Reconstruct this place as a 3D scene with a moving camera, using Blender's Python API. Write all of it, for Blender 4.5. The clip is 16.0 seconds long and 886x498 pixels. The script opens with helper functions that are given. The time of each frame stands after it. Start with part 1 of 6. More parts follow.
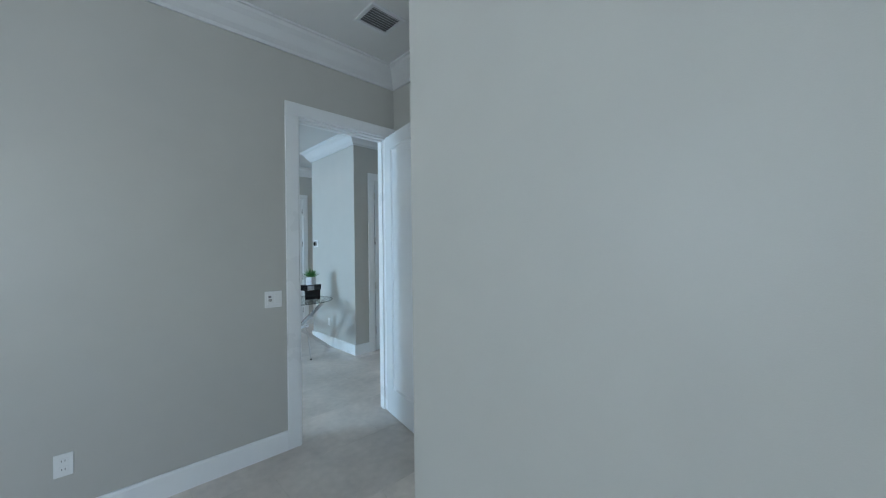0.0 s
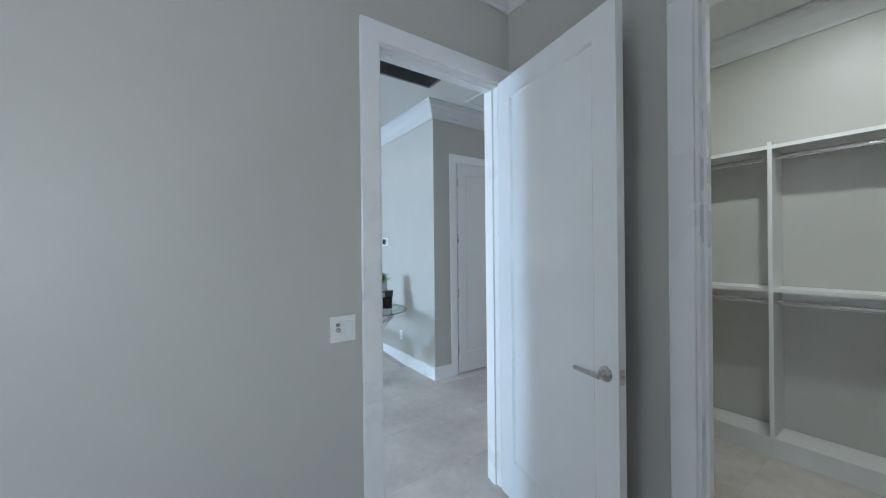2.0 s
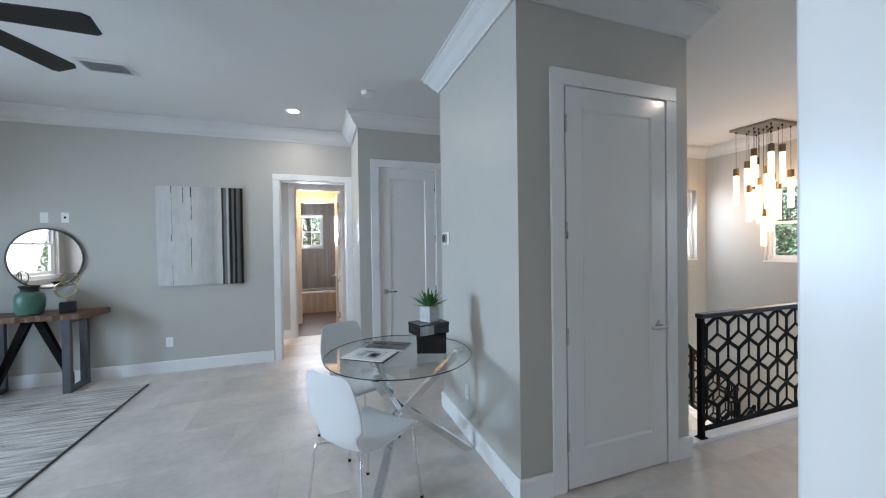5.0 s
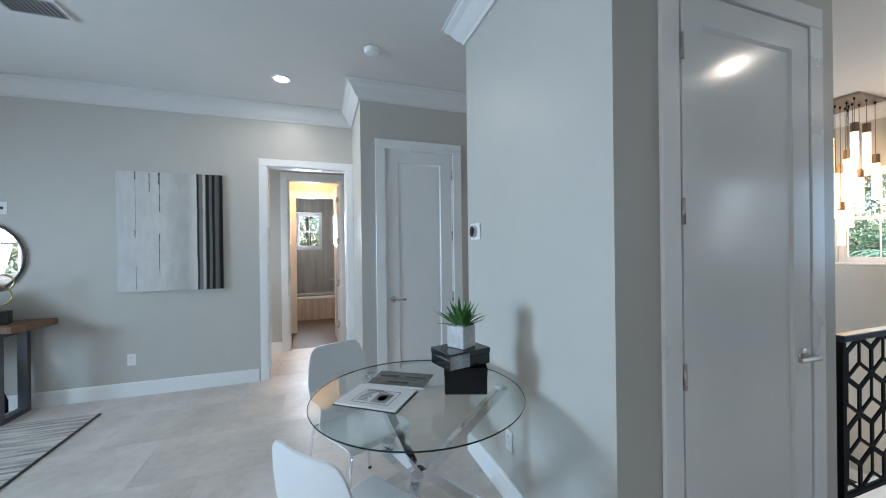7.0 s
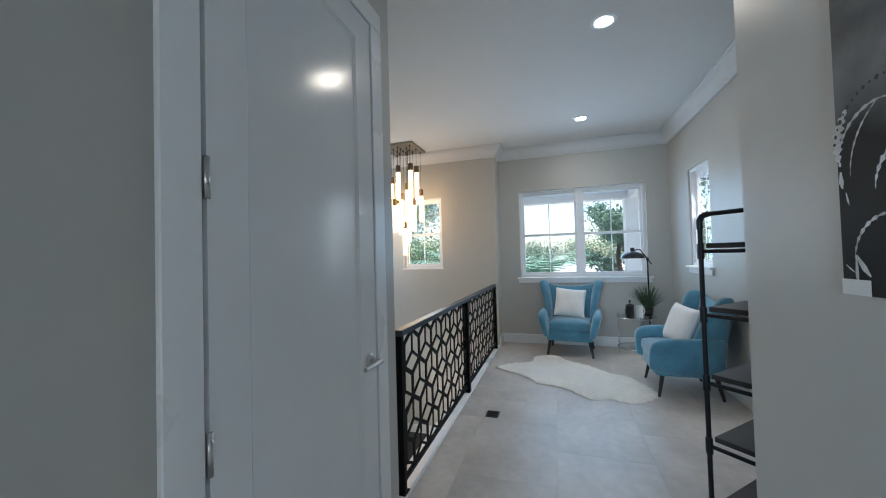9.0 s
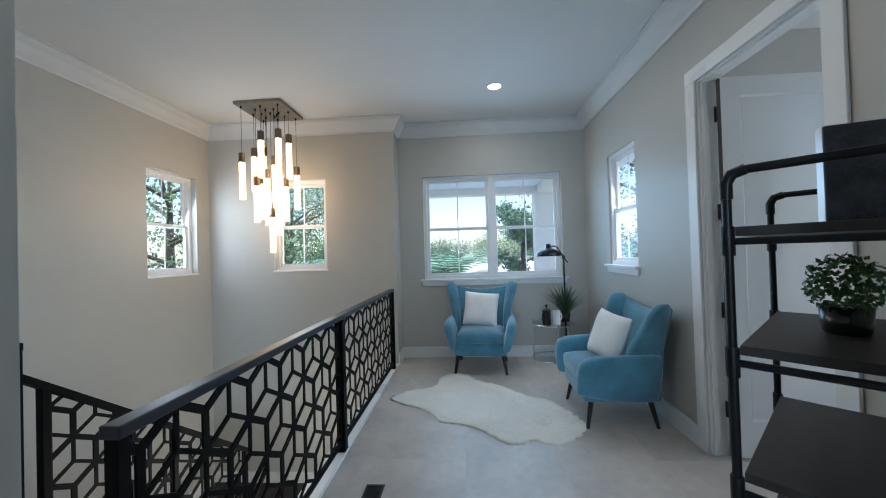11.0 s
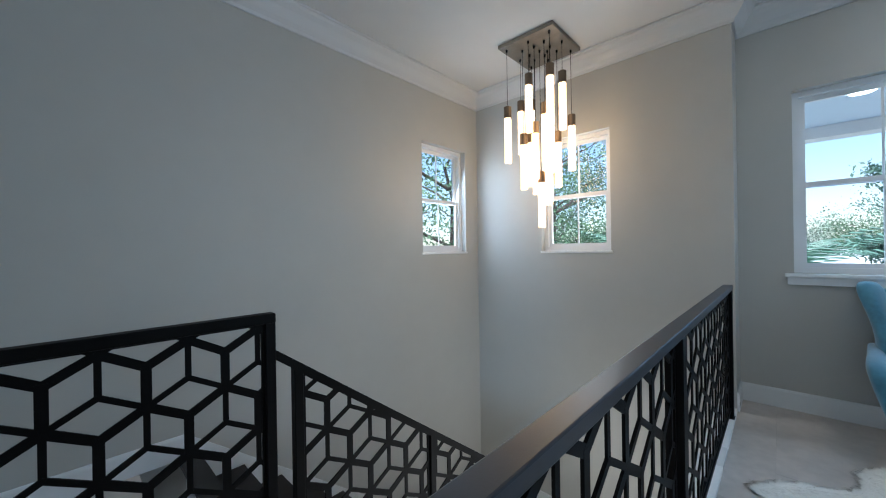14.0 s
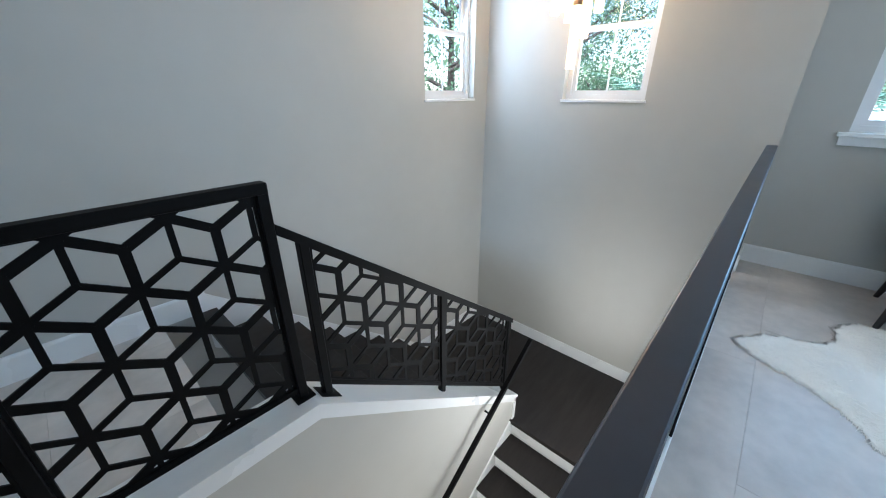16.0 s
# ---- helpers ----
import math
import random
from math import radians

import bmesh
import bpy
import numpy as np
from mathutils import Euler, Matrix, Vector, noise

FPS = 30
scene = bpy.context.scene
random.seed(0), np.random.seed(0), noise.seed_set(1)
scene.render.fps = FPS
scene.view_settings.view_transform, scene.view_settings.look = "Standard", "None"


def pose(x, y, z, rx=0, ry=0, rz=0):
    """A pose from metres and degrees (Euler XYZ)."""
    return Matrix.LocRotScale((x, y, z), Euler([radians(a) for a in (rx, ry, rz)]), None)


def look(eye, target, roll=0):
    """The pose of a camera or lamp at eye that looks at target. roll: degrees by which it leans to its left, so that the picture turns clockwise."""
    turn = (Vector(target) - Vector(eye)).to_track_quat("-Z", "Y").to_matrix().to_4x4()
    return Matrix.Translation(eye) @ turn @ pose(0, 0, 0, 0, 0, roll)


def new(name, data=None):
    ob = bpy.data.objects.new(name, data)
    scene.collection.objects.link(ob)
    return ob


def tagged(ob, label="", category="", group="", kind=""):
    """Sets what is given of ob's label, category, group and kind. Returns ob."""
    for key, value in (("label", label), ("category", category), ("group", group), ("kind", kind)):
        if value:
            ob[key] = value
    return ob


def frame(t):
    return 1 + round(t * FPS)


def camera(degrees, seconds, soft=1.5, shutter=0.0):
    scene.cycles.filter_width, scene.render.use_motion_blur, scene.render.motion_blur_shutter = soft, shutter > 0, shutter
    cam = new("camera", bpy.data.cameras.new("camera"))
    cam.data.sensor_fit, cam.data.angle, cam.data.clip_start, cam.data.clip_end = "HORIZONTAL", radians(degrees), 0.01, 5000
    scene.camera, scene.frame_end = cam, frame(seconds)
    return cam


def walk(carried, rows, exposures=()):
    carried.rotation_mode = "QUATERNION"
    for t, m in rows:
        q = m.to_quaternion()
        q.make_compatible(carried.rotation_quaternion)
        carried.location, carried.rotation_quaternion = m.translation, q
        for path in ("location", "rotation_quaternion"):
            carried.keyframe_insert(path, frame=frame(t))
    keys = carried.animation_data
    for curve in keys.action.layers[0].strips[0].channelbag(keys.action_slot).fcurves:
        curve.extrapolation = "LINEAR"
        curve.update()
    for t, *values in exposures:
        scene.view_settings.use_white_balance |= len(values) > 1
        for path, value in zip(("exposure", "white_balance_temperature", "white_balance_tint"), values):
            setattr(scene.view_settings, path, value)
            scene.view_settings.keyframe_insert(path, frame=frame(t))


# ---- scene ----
cam = camera(102.2, 16.0, soft=1.1)
PATH = [
    (0, (-2.526, -4.372, 1.432), (-1.139, -2.931, 1.436), -0.7),
    (0.5, (-2.547, -4.119, 1.415), (-1.349, -2.518, 1.415), -0.2),
    (1, (-2.51, -3.847, 1.428), (-1.342, -2.223, 1.421), -0.3),
    (1.5, (-2.343, -3.56, 1.439), (-1.185, -1.93, 1.433), -0.6),
    (2, (-2.192, -3.282, 1.448), (-1.04, -1.647, 1.447), -0.6),
    (2.5, (-2.007, -3.032, 1.47), (-0.845, -1.404, 1.47), -0.5),
    (3, (-1.777, -2.781, 1.491), (-0.621, -1.149, 1.495), -0.4),
    (3.5, (-1.614, -2.533, 1.491), (-0.508, -0.867, 1.495), -0.4),
    (4, (-1.412, -2.272, 1.531), (-0.389, -0.554, 1.518), -0.6),
    (4.5, (-1.194, -2.026, 1.547), (-0.387, -0.196, 1.514), -1.0),
    (4.7, (-1.131, -1.929, 1.521), (-0.434, -0.055, 1.492), -0.9),
    (6.8, (-0.99, -1.049, 1.441), (-0.392, 0.859, 1.432), -0.6),
    (7, (-0.999, -1.011, 1.44), (-0.347, 0.88, 1.437), -0.7),
    (7.5, (-0.972, -0.962, 1.434), (-0.031, 0.803, 1.445), -0.9),
    (8, (-0.78, -0.918, 1.405), (0.591, 0.538, 1.425), -1.1),
    (8.5, (-0.523, -0.859, 1.383), (1.193, 0.167, 1.418), -1.4),
    (9, (-0.304, -0.786, 1.369), (1.602, -0.183, 1.416), -1.6),
    (11.3, (0.953, -0.783, 1.348), (2.949, -0.659, 1.373), -1.7),
    (11.5, (1.076, -0.776, 1.328), (3.064, -0.553, 1.363), -1.8),
    (12, (1.282, -0.658, 1.31), (3.213, -0.137, 1.345), -1.5),
    (12.5, (1.476, -0.516, 1.31), (3.272, 0.365, 1.325), -1.3),
    (13, (1.626, -0.388, 1.265), (3.23, 0.807, 1.277), -1.2),
    (13.5, (1.692, -0.284, 1.244), (3.172, 1.061, 1.252), -1.0),
    (14, (1.724, -0.171, 1.241), (3.179, 1.201, 1.24), -0.9),
    (14.5, (1.753, -0.084, 1.241), (3.199, 1.289, 1.093), -0.9),
    (15, (1.777, -0.025, 1.238), (3.191, 1.312, 0.778), -0.6),
    (15.5, (1.796, 0.042, 1.25), (3.156, 1.285, 0.473), -0.1),
    (16, (1.827, 0.070, 1.268), (3.179, 1.303, 0.462), -0.1),
]
walk(cam, [(t, look(eye, target, roll)) for t, eye, target, roll in PATH], [(0, 1.45, 6050, 6), (0.6, 1.55, 6200, 8), (1.2, 1.64, 6250, 11), (2.5, 1.74, 6250, 12), (3.5, 1.7, 6300, 12), (4.5, 1.42, 6650, 15), (7, 1.46, 6500, 12), (8, 1.46, 6350, 12), (8.5, 1.28, 6250, 11), (9, 1.17, 6250, 10), (11.3, 0.95, 5850, 7), (12.2, 0.62, 5550, 9), (13.5, 0.84, 5600, 7), (14.5, 1.08, 5600, 6), (15.2, 1.42, 5600, 6), (16, 1.62, 5600, 7)])

# ---------- world and lamps
world = bpy.data.worlds.new("sky")
scene.world = world
world.use_nodes = True
wn = world.node_tree.nodes
sky = wn.new("ShaderNodeTexSky")
sky.sky_type, sky.sun_disc = "NISHITA", False
sky.sun_elevation, sky.sun_rotation = radians(69), radians(230)
world.node_tree.links.new(sky.outputs[0], wn["Background"].inputs[0])
wn["Background"].inputs[1].default_value = 0.15

sun = new("sun", bpy.data.lights.new("sun", "SUN"))
sun.data.energy, sun.data.angle, sun.data.color = 4.0, radians(20), (1, 0.96, 0.9)
sun.matrix_world = look((0, 0, 20), (6, 5, 0))

DAY = (0.77, 0.885, 1.0)
WHITE = (1.0, 0.97, 0.91)
BLUE = (0.36, 0.66, 1.0)


def opening_lamp(eye, target, w, h, watts, color=DAY, spread=150):
    lamp = new("opening_light", bpy.data.lights.new("opening_light", "AREA"))
    d = lamp.data
    d.shape, d.size, d.size_y, d.energy, d.color = "RECTANGLE", w, h, watts, color
    d.spread = radians(spread)
    lamp.matrix_world = look(eye, target)
    return lamp


opening_lamp((5.62, -1.14, 1.72), (0, -1.14, 0.6), 1.7, 1.25, 8.5, BLUE, 145)
opening_lamp((4.58, 2.62, 1.78), (4.58, 0, 0.9), 0.6, 1.05, 6.5, DAY, 180)
opening_lamp((5.29, 1.29, 1.78), (0, 1.29, 0.9), 0.6, 1.05, 3.5, WHITE, 180)
opening_lamp((4.40, -2.455, 1.78), (4.40, 0, 0.8), 0.55, 1.05, 3.5, DAY)
opening_lamp((-6.48, 1.05, 1.62), (0, 0.8, 0.1), 1.1, 1.2, 37, (0.50, 0.75, 1.0), 110)
opening_lamp((-6.48, -0.7, 1.62), (0, -0.7, 0.1), 1.2, 1.2, 11, (0.92, 0.97, 1.0), 135)
# first room: both lamps stand in added, unseen windows, placed for wall brightness
opening_lamp((-5.38, -3.6, 1.6), (0, -3.4, 1.2), 1.2, 1.4, 7.5)
opening_lamp((-3.9, -6.18, 1.6), (-3.6, 0, 1.5), 1.2, 1.4, 14)
# lights the bath corridor from an added window that stays out of sight
opening_lamp((-2.56, 4.02, 1.6), (0, 4.02, 1.4), 0.7, 1.3, 5)
opening_lamp((-1.22, 7.80, 1.88), (-1.22, 0, 1.4), 0.5, 0.75, 14)
# fill lamp added in an assumed opening to brighten the lower flight
opening_lamp((1.22, 0.70, -1.7), (4.5, 1.35, -0.9), 0.8, 1.5, 6, (1, 0.86, 0.70), 165)
# second fill lamp, added below the loft edge to lift the landing walls
opening_lamp((3.9, 0.11, -0.77), (4.0, 2.4, -0.5), 1.3, 0.85, 6.5, (1, 0.91, 0.80), 170)
# added to brighten the open door leaf, through an invented window
opening_lamp((2.85, -5.02, 1.6), (2.85, 0, 1.4), 1.0, 1.3, 10)


def down_lamp(x, y, z, watts, color=(1, 0.97, 0.93), r=0.055, spread=180):
    lamp = new("downlight_lamp", bpy.data.lights.new("downlight_lamp", "AREA"))
    d = lamp.data
    d.shape, d.size, d.energy, d.color = "DISK", 2 * r, watts, color
    d.spread = radians(spread)
    lamp.matrix_world = look((x, y, z), (x, y, 0))


CANS = [(-1.32, 2.65), (2.50, -1.17), (4.43, -1.13)]
for cx, cy in CANS:
    down_lamp(cx, cy, 3.035, *((3.2, (1, 0.97, 0.93)) if cx < 0 else (2.2, (1, 0.90, 0.76))))
down_lamp(0.25, -2.9, 3.035, 5.2, (0.88, 0.97, 0.95))
down_lamp(-1.1, 5.15, 2.95, 10, (1, 0.60, 0.30), 0.08)

# ---------- materials


def mat(name, color, rough=0.5, metal=0.0, noise_scale=0, amount=0.1, bump=0.0, bump_scale=200, spec=0.5, stretch=(1, 1, 1), coat=0.0, sheen=0.0):
    m = bpy.data.materials.new(name)
    m.use_nodes = True
    nt = m.node_tree
    b = nt.nodes["Principled BSDF"]
    b.inputs["Base Color"].default_value = (*color, 1)
    b.inputs["Roughness"].default_value = rough
    b.inputs["Metallic"].default_value = metal
    b.inputs["Specular IOR Level"].default_value = spec
    b.inputs["Coat Weight"].default_value = coat
    b.inputs["Sheen Weight"].default_value = sheen
    co = nt.nodes.new("ShaderNodeTexCoord")
    mp = nt.nodes.new("ShaderNodeMapping")
    mp.inputs["Scale"].default_value = stretch
    nt.links.new(co.outputs["Object"], mp.inputs[0])
    if noise_scale:
        n1 = nt.nodes.new("ShaderNodeTexNoise")
        n1.inputs["Scale"].default_value, n1.inputs["Detail"].default_value = noise_scale, 6
        n2 = nt.nodes.new("ShaderNodeTexNoise")
        n2.inputs["Scale"].default_value, n2.inputs["Detail"].default_value = noise_scale * 9, 4
        nt.links.new(mp.outputs[0], n1.inputs[0])
        nt.links.new(mp.outputs[0], n2.inputs[0])
        mx = nt.nodes.new("ShaderNodeMath")
        mx.operation = "MULTIPLY_ADD"
        mx.inputs[1].default_value = 0.35
        nt.links.new(n2.outputs[0], mx.inputs[0])
        nt.links.new(n1.outputs[0], mx.inputs[2])
        rp = nt.nodes.new("ShaderNodeValToRGB")
        lo, hi = rp.color_ramp.elements
        lo.position, hi.position = 0.42, 0.95
        lo.color = (*[max(c * (1 - amount), 0) for c in color], 1)
        hi.color = (*[min(c * (1 + amount), 1) for c in color], 1)
        nt.links.new(mx.outputs[0], rp.inputs[0])
        nt.links.new(rp.outputs[0], b.inputs["Base Color"])
        rr = nt.nodes.new("ShaderNodeMapRange")
        rr.inputs["To Min"].default_value, rr.inputs["To Max"].default_value = rough * 0.88, min(rough * 1.12, 1)
        nt.links.new(n1.outputs[0], rr.inputs[0])
        nt.links.new(rr.outputs[0], b.inputs["Roughness"])
    if bump:
        n3 = nt.nodes.new("ShaderNodeTexNoise")
        n3.inputs["Scale"].default_value, n3.inputs["Detail"].default_value = bump_scale, 3
        nt.links.new(mp.outputs[0], n3.inputs[0])
        bp = nt.nodes.new("ShaderNodeBump")
        bp.inputs["Strength"].default_value, bp.inputs["Distance"].default_value = bump, 0.002
        nt.links.new(n3.outputs[0], bp.inputs["Height"])
        nt.links.new(bp.outputs[0], b.inputs["Normal"])
    return m


def glow(name, color, strength):
    m = bpy.data.materials.new(name)
    m.use_nodes = True
    b = m.node_tree.nodes["Principled BSDF"]
    b.inputs["Base Color"].default_value = (*color, 1)
    b.inputs["Emission Color"].default_value = (*color, 1)
    b.inputs["Emission Strength"].default_value = strength
    return m


def glass(name, color=(1, 1, 1), rough=0.0, front=0.035):
    m = bpy.data.materials.new(name)
    m.use_nodes = True
    nt = m.node_tree
    nt.nodes.remove(nt.nodes["Principled BSDF"])
    tr = nt.nodes.new("ShaderNodeBsdfTransparent")
    tr.inputs[0].default_value = (*color, 1)
    gl = nt.nodes.new("ShaderNodeBsdfGlossy")
    gl.inputs["Roughness"].default_value = rough
    lw = nt.nodes.new("ShaderNodeLayerWeight")
    pw = nt.nodes.new("ShaderNodeMath")
    pw.operation, pw.inputs[1].default_value = "POWER", 4.0
    fr = nt.nodes.new("ShaderNodeMath")
    fr.operation, fr.inputs[1].default_value, fr.inputs[2].default_value = "MULTIPLY_ADD", 0.6, front
    nt.links.new(lw.outputs["Facing"], pw.inputs[0])
    nt.links.new(pw.outputs[0], fr.inputs[0])
    mx = nt.nodes.new("ShaderNodeMixShader")
    nt.links.new(fr.outputs[0], mx.inputs[0])
    nt.links.new(tr.outputs[0], mx.inputs[1])
    nt.links.new(gl.outputs[0], mx.inputs[2])
    nt.links.new(mx.outputs[0], nt.nodes["Material Output"].inputs[0])
    return m


PAINT = mat("greige_wall_paint", (0.50, 0.49, 0.455), 0.42, 0, 0.7, 0.05, 0.10, 420)
CEIL = mat("ceiling_paint", (0.71, 0.71, 0.70), 0.75, 0, 0.8, 0.03, 0.12, 300)
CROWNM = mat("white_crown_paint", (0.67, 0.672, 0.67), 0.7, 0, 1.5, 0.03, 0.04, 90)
TRIM = mat("white_trim_paint", (0.80, 0.81, 0.81), 0.28, 0, 1.5, 0.03, 0.04, 90)
DOORP = mat("white_door_paint", (0.79, 0.80, 0.80), 0.17, 0, 1.2, 0.03, 0.05, 70)
STAIR = mat("dark_stained_wood", (0.020, 0.017, 0.016), 0.42, 0, 3, 0.35, 0.15, 60, spec=0.28, stretch=(1, 6, 1))
BLACKM = mat("black_powder_coat", (0.004, 0.004, 0.0045), 0.55, 0.0, 8, 0.25, 0.1, 400, spec=0.12)
NICKEL = mat("satin_nickel", (0.52, 0.50, 0.48), 0.28, 1.0, 20, 0.1)
CHROME = mat("polished_chrome", (0.80, 0.80, 0.82), 0.06, 1.0)
GROUT = mat("tile_grout", (0.50, 0.46, 0.42), 0.8, 0, 30, 0.12, 0.2, 200)
PANE = glass("window_glass", front=0.012)
VINYL = mat("white_vinyl_frame", (0.82, 0.83, 0.84), 0.35, 0, 3, 0.02)
DARK = mat("dark_gap", (0.02, 0.02, 0.02), 0.8, 0, 5, 0.2)
PLATEM = mat("white_plastic_plate", (0.80, 0.80, 0.79), 0.35, 0, 5, 0.02)
LAMPON = glow("lit_lens", (1, 0.97, 0.93), 7)


def tile_material():
    m = mat("porcelain_floor_tile", (0.58, 0.53, 0.485), 0.38, 0, 1.9, 0.24, 0.05, 60)
    nt = m.node_tree
    b = nt.nodes["Principled BSDF"]
    src = b.inputs["Base Color"].links[0].from_socket
    info = nt.nodes.new("ShaderNodeObjectInfo")
    hsv = nt.nodes.new("ShaderNodeHueSaturation")
    rg = nt.nodes.new("ShaderNodeMapRange")
    rg.inputs["To Min"].default_value, rg.inputs["To Max"].default_value = 0.94, 1.06
    nt.links.new(info.outputs["Random"], rg.inputs[0])
    nt.links.new(rg.outputs[0], hsv.inputs["Value"])
    nt.links.new(src, hsv.inputs["Color"])
    nt.links.new(hsv.outputs[0], b.inputs["Base Color"])
    # each tile shows another stretch of the cloudy pattern
    mp = [n for n in nt.nodes if n.bl_idname == "ShaderNodeMapping"][0]
    cb = nt.nodes.new("ShaderNodeCombineXYZ")
    sc = nt.nodes.new("ShaderNodeMath")
    sc.operation, sc.inputs[1].default_value = "MULTIPLY", 37.0
    nt.links.new(info.outputs["Random"], sc.inputs[0])
    for i in range(3):
        nt.links.new(sc.outputs[0], cb.inputs[i])
    nt.links.new(cb.outputs[0], mp.inputs["Location"])
    return m


TILE = tile_material()

# ---------- mesh helpers


def add_box(bm, x0, x1, y0, y1, z0, z1, bevel=0.0, seg=2, m=None):
    r = bmesh.ops.create_cube(bm, size=1)
    vs = r["verts"]
    for v in vs:
        v.co = Vector(((x0 + x1) / 2 + v.co.x * (x1 - x0), (y0 + y1) / 2 + v.co.y * (y1 - y0), (z0 + z1) / 2 + v.co.z * (z1 - z0)))
    if bevel:
        es = list({e for v in vs for e in v.link_edges})
        r = bmesh.ops.bevel(bm, geom=es, offset=bevel, segments=seg, affect="EDGES", profile=0.5)
        vs = list({v for f in r["faces"] for v in f.verts} | {v for v in vs if v.is_valid})
    if m is not None:
        bmesh.ops.transform(bm, matrix=m, verts=vs)
    return vs


def add_tube(bm, pts, r, n=10, cap=True):
    """A round bar along a line of points; r is one radius or one for each point."""
    pts = [Vector(p) for p in pts]
    rs = r if isinstance(r, (list, tuple)) else [r] * len(pts)
    rings, up = [], None
    for i, p in enumerate(pts):
        d = (pts[min(i + 1, len(pts) - 1)] - pts[max(i - 1, 0)]).normalized()
        if up is None:
            up = Vector((0, 0, 1)) if abs(d.z) < 0.9 else Vector((1, 0, 0))
        a = d.cross(up).normalized()
        b = a.cross(d).normalized()
        up = b
        rings.append([bm.verts.new(p + (a * math.cos(2 * math.pi * k / n) + b * math.sin(2 * math.pi * k / n)) * rs[i]) for k in range(n)])
    for q, s in zip(rings, rings[1:]):
        for k in range(n):
            bm.faces.new((q[k], q[(k + 1) % n], s[(k + 1) % n], s[k])).smooth = True
    if cap:
        bm.faces.new(rings[0][::-1])
        bm.faces.new(rings[-1])
    return rings


def add_lathe(bm, prof, c=(0, 0, 0), n=24, cap=True):
    """A turned shape: prof holds (radius, height) from bottom to top."""
    rings = []
    for r, z in prof:
        rings.append([bm.verts.new((c[0] + r * math.cos(2 * math.pi * k / n), c[1] + r * math.sin(2 * math.pi * k / n), c[2] + z)) for k in range(n)])
    for q, s in zip(rings, rings[1:]):
        for k in range(n):
            bm.faces.new((q[k], q[(k + 1) % n], s[(k + 1) % n], s[k])).smooth = True
    if cap:
        bm.faces.new(rings[0][::-1])
        bm.faces.new(rings[-1])
    return rings


def add_prism(bm, poly, axis, a0, a1):
    """A polygon in the two other axes (in x, y, z order), drawn out along axis from a0 to a1."""
    def at(p, a):
        return {"x": (a, *p), "y": (p[0], a, p[1]), "z": (*p, a)}[axis]
    lo = [bm.verts.new(at(p, a0)) for p in poly]
    hi = [bm.verts.new(at(p, a1)) for p in poly]
    n = len(poly)
    bm.faces.new(lo[::-1])
    bm.faces.new(hi)
    for i in range(n):
        bm.faces.new((lo[i], lo[(i + 1) % n], hi[(i + 1) % n], hi[i]))
    return lo + hi


def part(name, bm, material, parent=None, label="", smooth=None, m=None):
    bmesh.ops.recalc_face_normals(bm, faces=bm.faces)
    me = bpy.data.meshes.new(name)
    bm.to_mesh(me)
    bm.free()
    for k in material if isinstance(material, (list, tuple)) else [material]:
        me.materials.append(k)
    if smooth is not None:
        me.polygons.foreach_set("use_smooth", [smooth] * len(me.polygons))
        if smooth:
            me.set_sharp_from_angle(angle=radians(40))
    ob = new(name, me)
    if parent is not None:
        ob.parent = parent
    if m is not None:
        ob.matrix_basis = m
    if label:
        ob["label"] = label
    return ob


def box_part(name, x0, x1, y0, y1, z0, z1, material, parent=None, label="", bevel=0.0, m=None):
    bm = bmesh.new()
    add_box(bm, x0, x1, y0, y1, z0, z1, bevel)
    return part(name, bm, material, parent, label, m=m)


def thing(name, label, category, m=None, group="", kind=""):
    ob = new(name)
    ob.empty_display_size = 0.1
    if m is not None:
        ob.matrix_basis = m
    return tagged(ob, label, category, group, kind)


def structure(ob, label, category):
    return tagged(ob, label, category, kind="structure")


def wall(name, axis, a0, a1, u0, u1, z0, z1, holes=(), material=None, label="greige painted plaster wall"):
    """A wall that is a0 to a1 thick along axis and runs from u0 to u1; holes are (u0, u1, z0, z1)."""
    us = sorted({u0, u1, *[h[0] for h in holes], *[h[1] for h in holes]})
    zs = sorted({z0, z1, *[h[2] for h in holes], *[h[3] for h in holes]})
    bm = bmesh.new()
    vs = {}

    def v(u, z):
        if (u, z) not in vs:
            vs[u, z] = bm.verts.new((a0, u, z) if axis == "x" else (u, a0, z))
        return vs[u, z]
    for ua, ub in zip(us, us[1:]):
        for za, zb in zip(zs, zs[1:]):
            mu, mz = (ua + ub) / 2, (za + zb) / 2
            if not any(h[0] < mu < h[1] and h[2] < mz < h[3] for h in holes):
                bm.faces.new((v(ua, za), v(ub, za), v(ub, zb), v(ua, zb)))
    r = bmesh.ops.extrude_face_region(bm, geom=list(bm.faces))
    d = Vector((a1 - a0, 0, 0)) if axis == "x" else Vector((0, a1 - a0, 0))
    bmesh.ops.translate(bm, vec=d, verts=[g for g in r["geom"] if isinstance(g, bmesh.types.BMVert)])
    return structure(part(name, bm, material or PAINT), label, "wall")


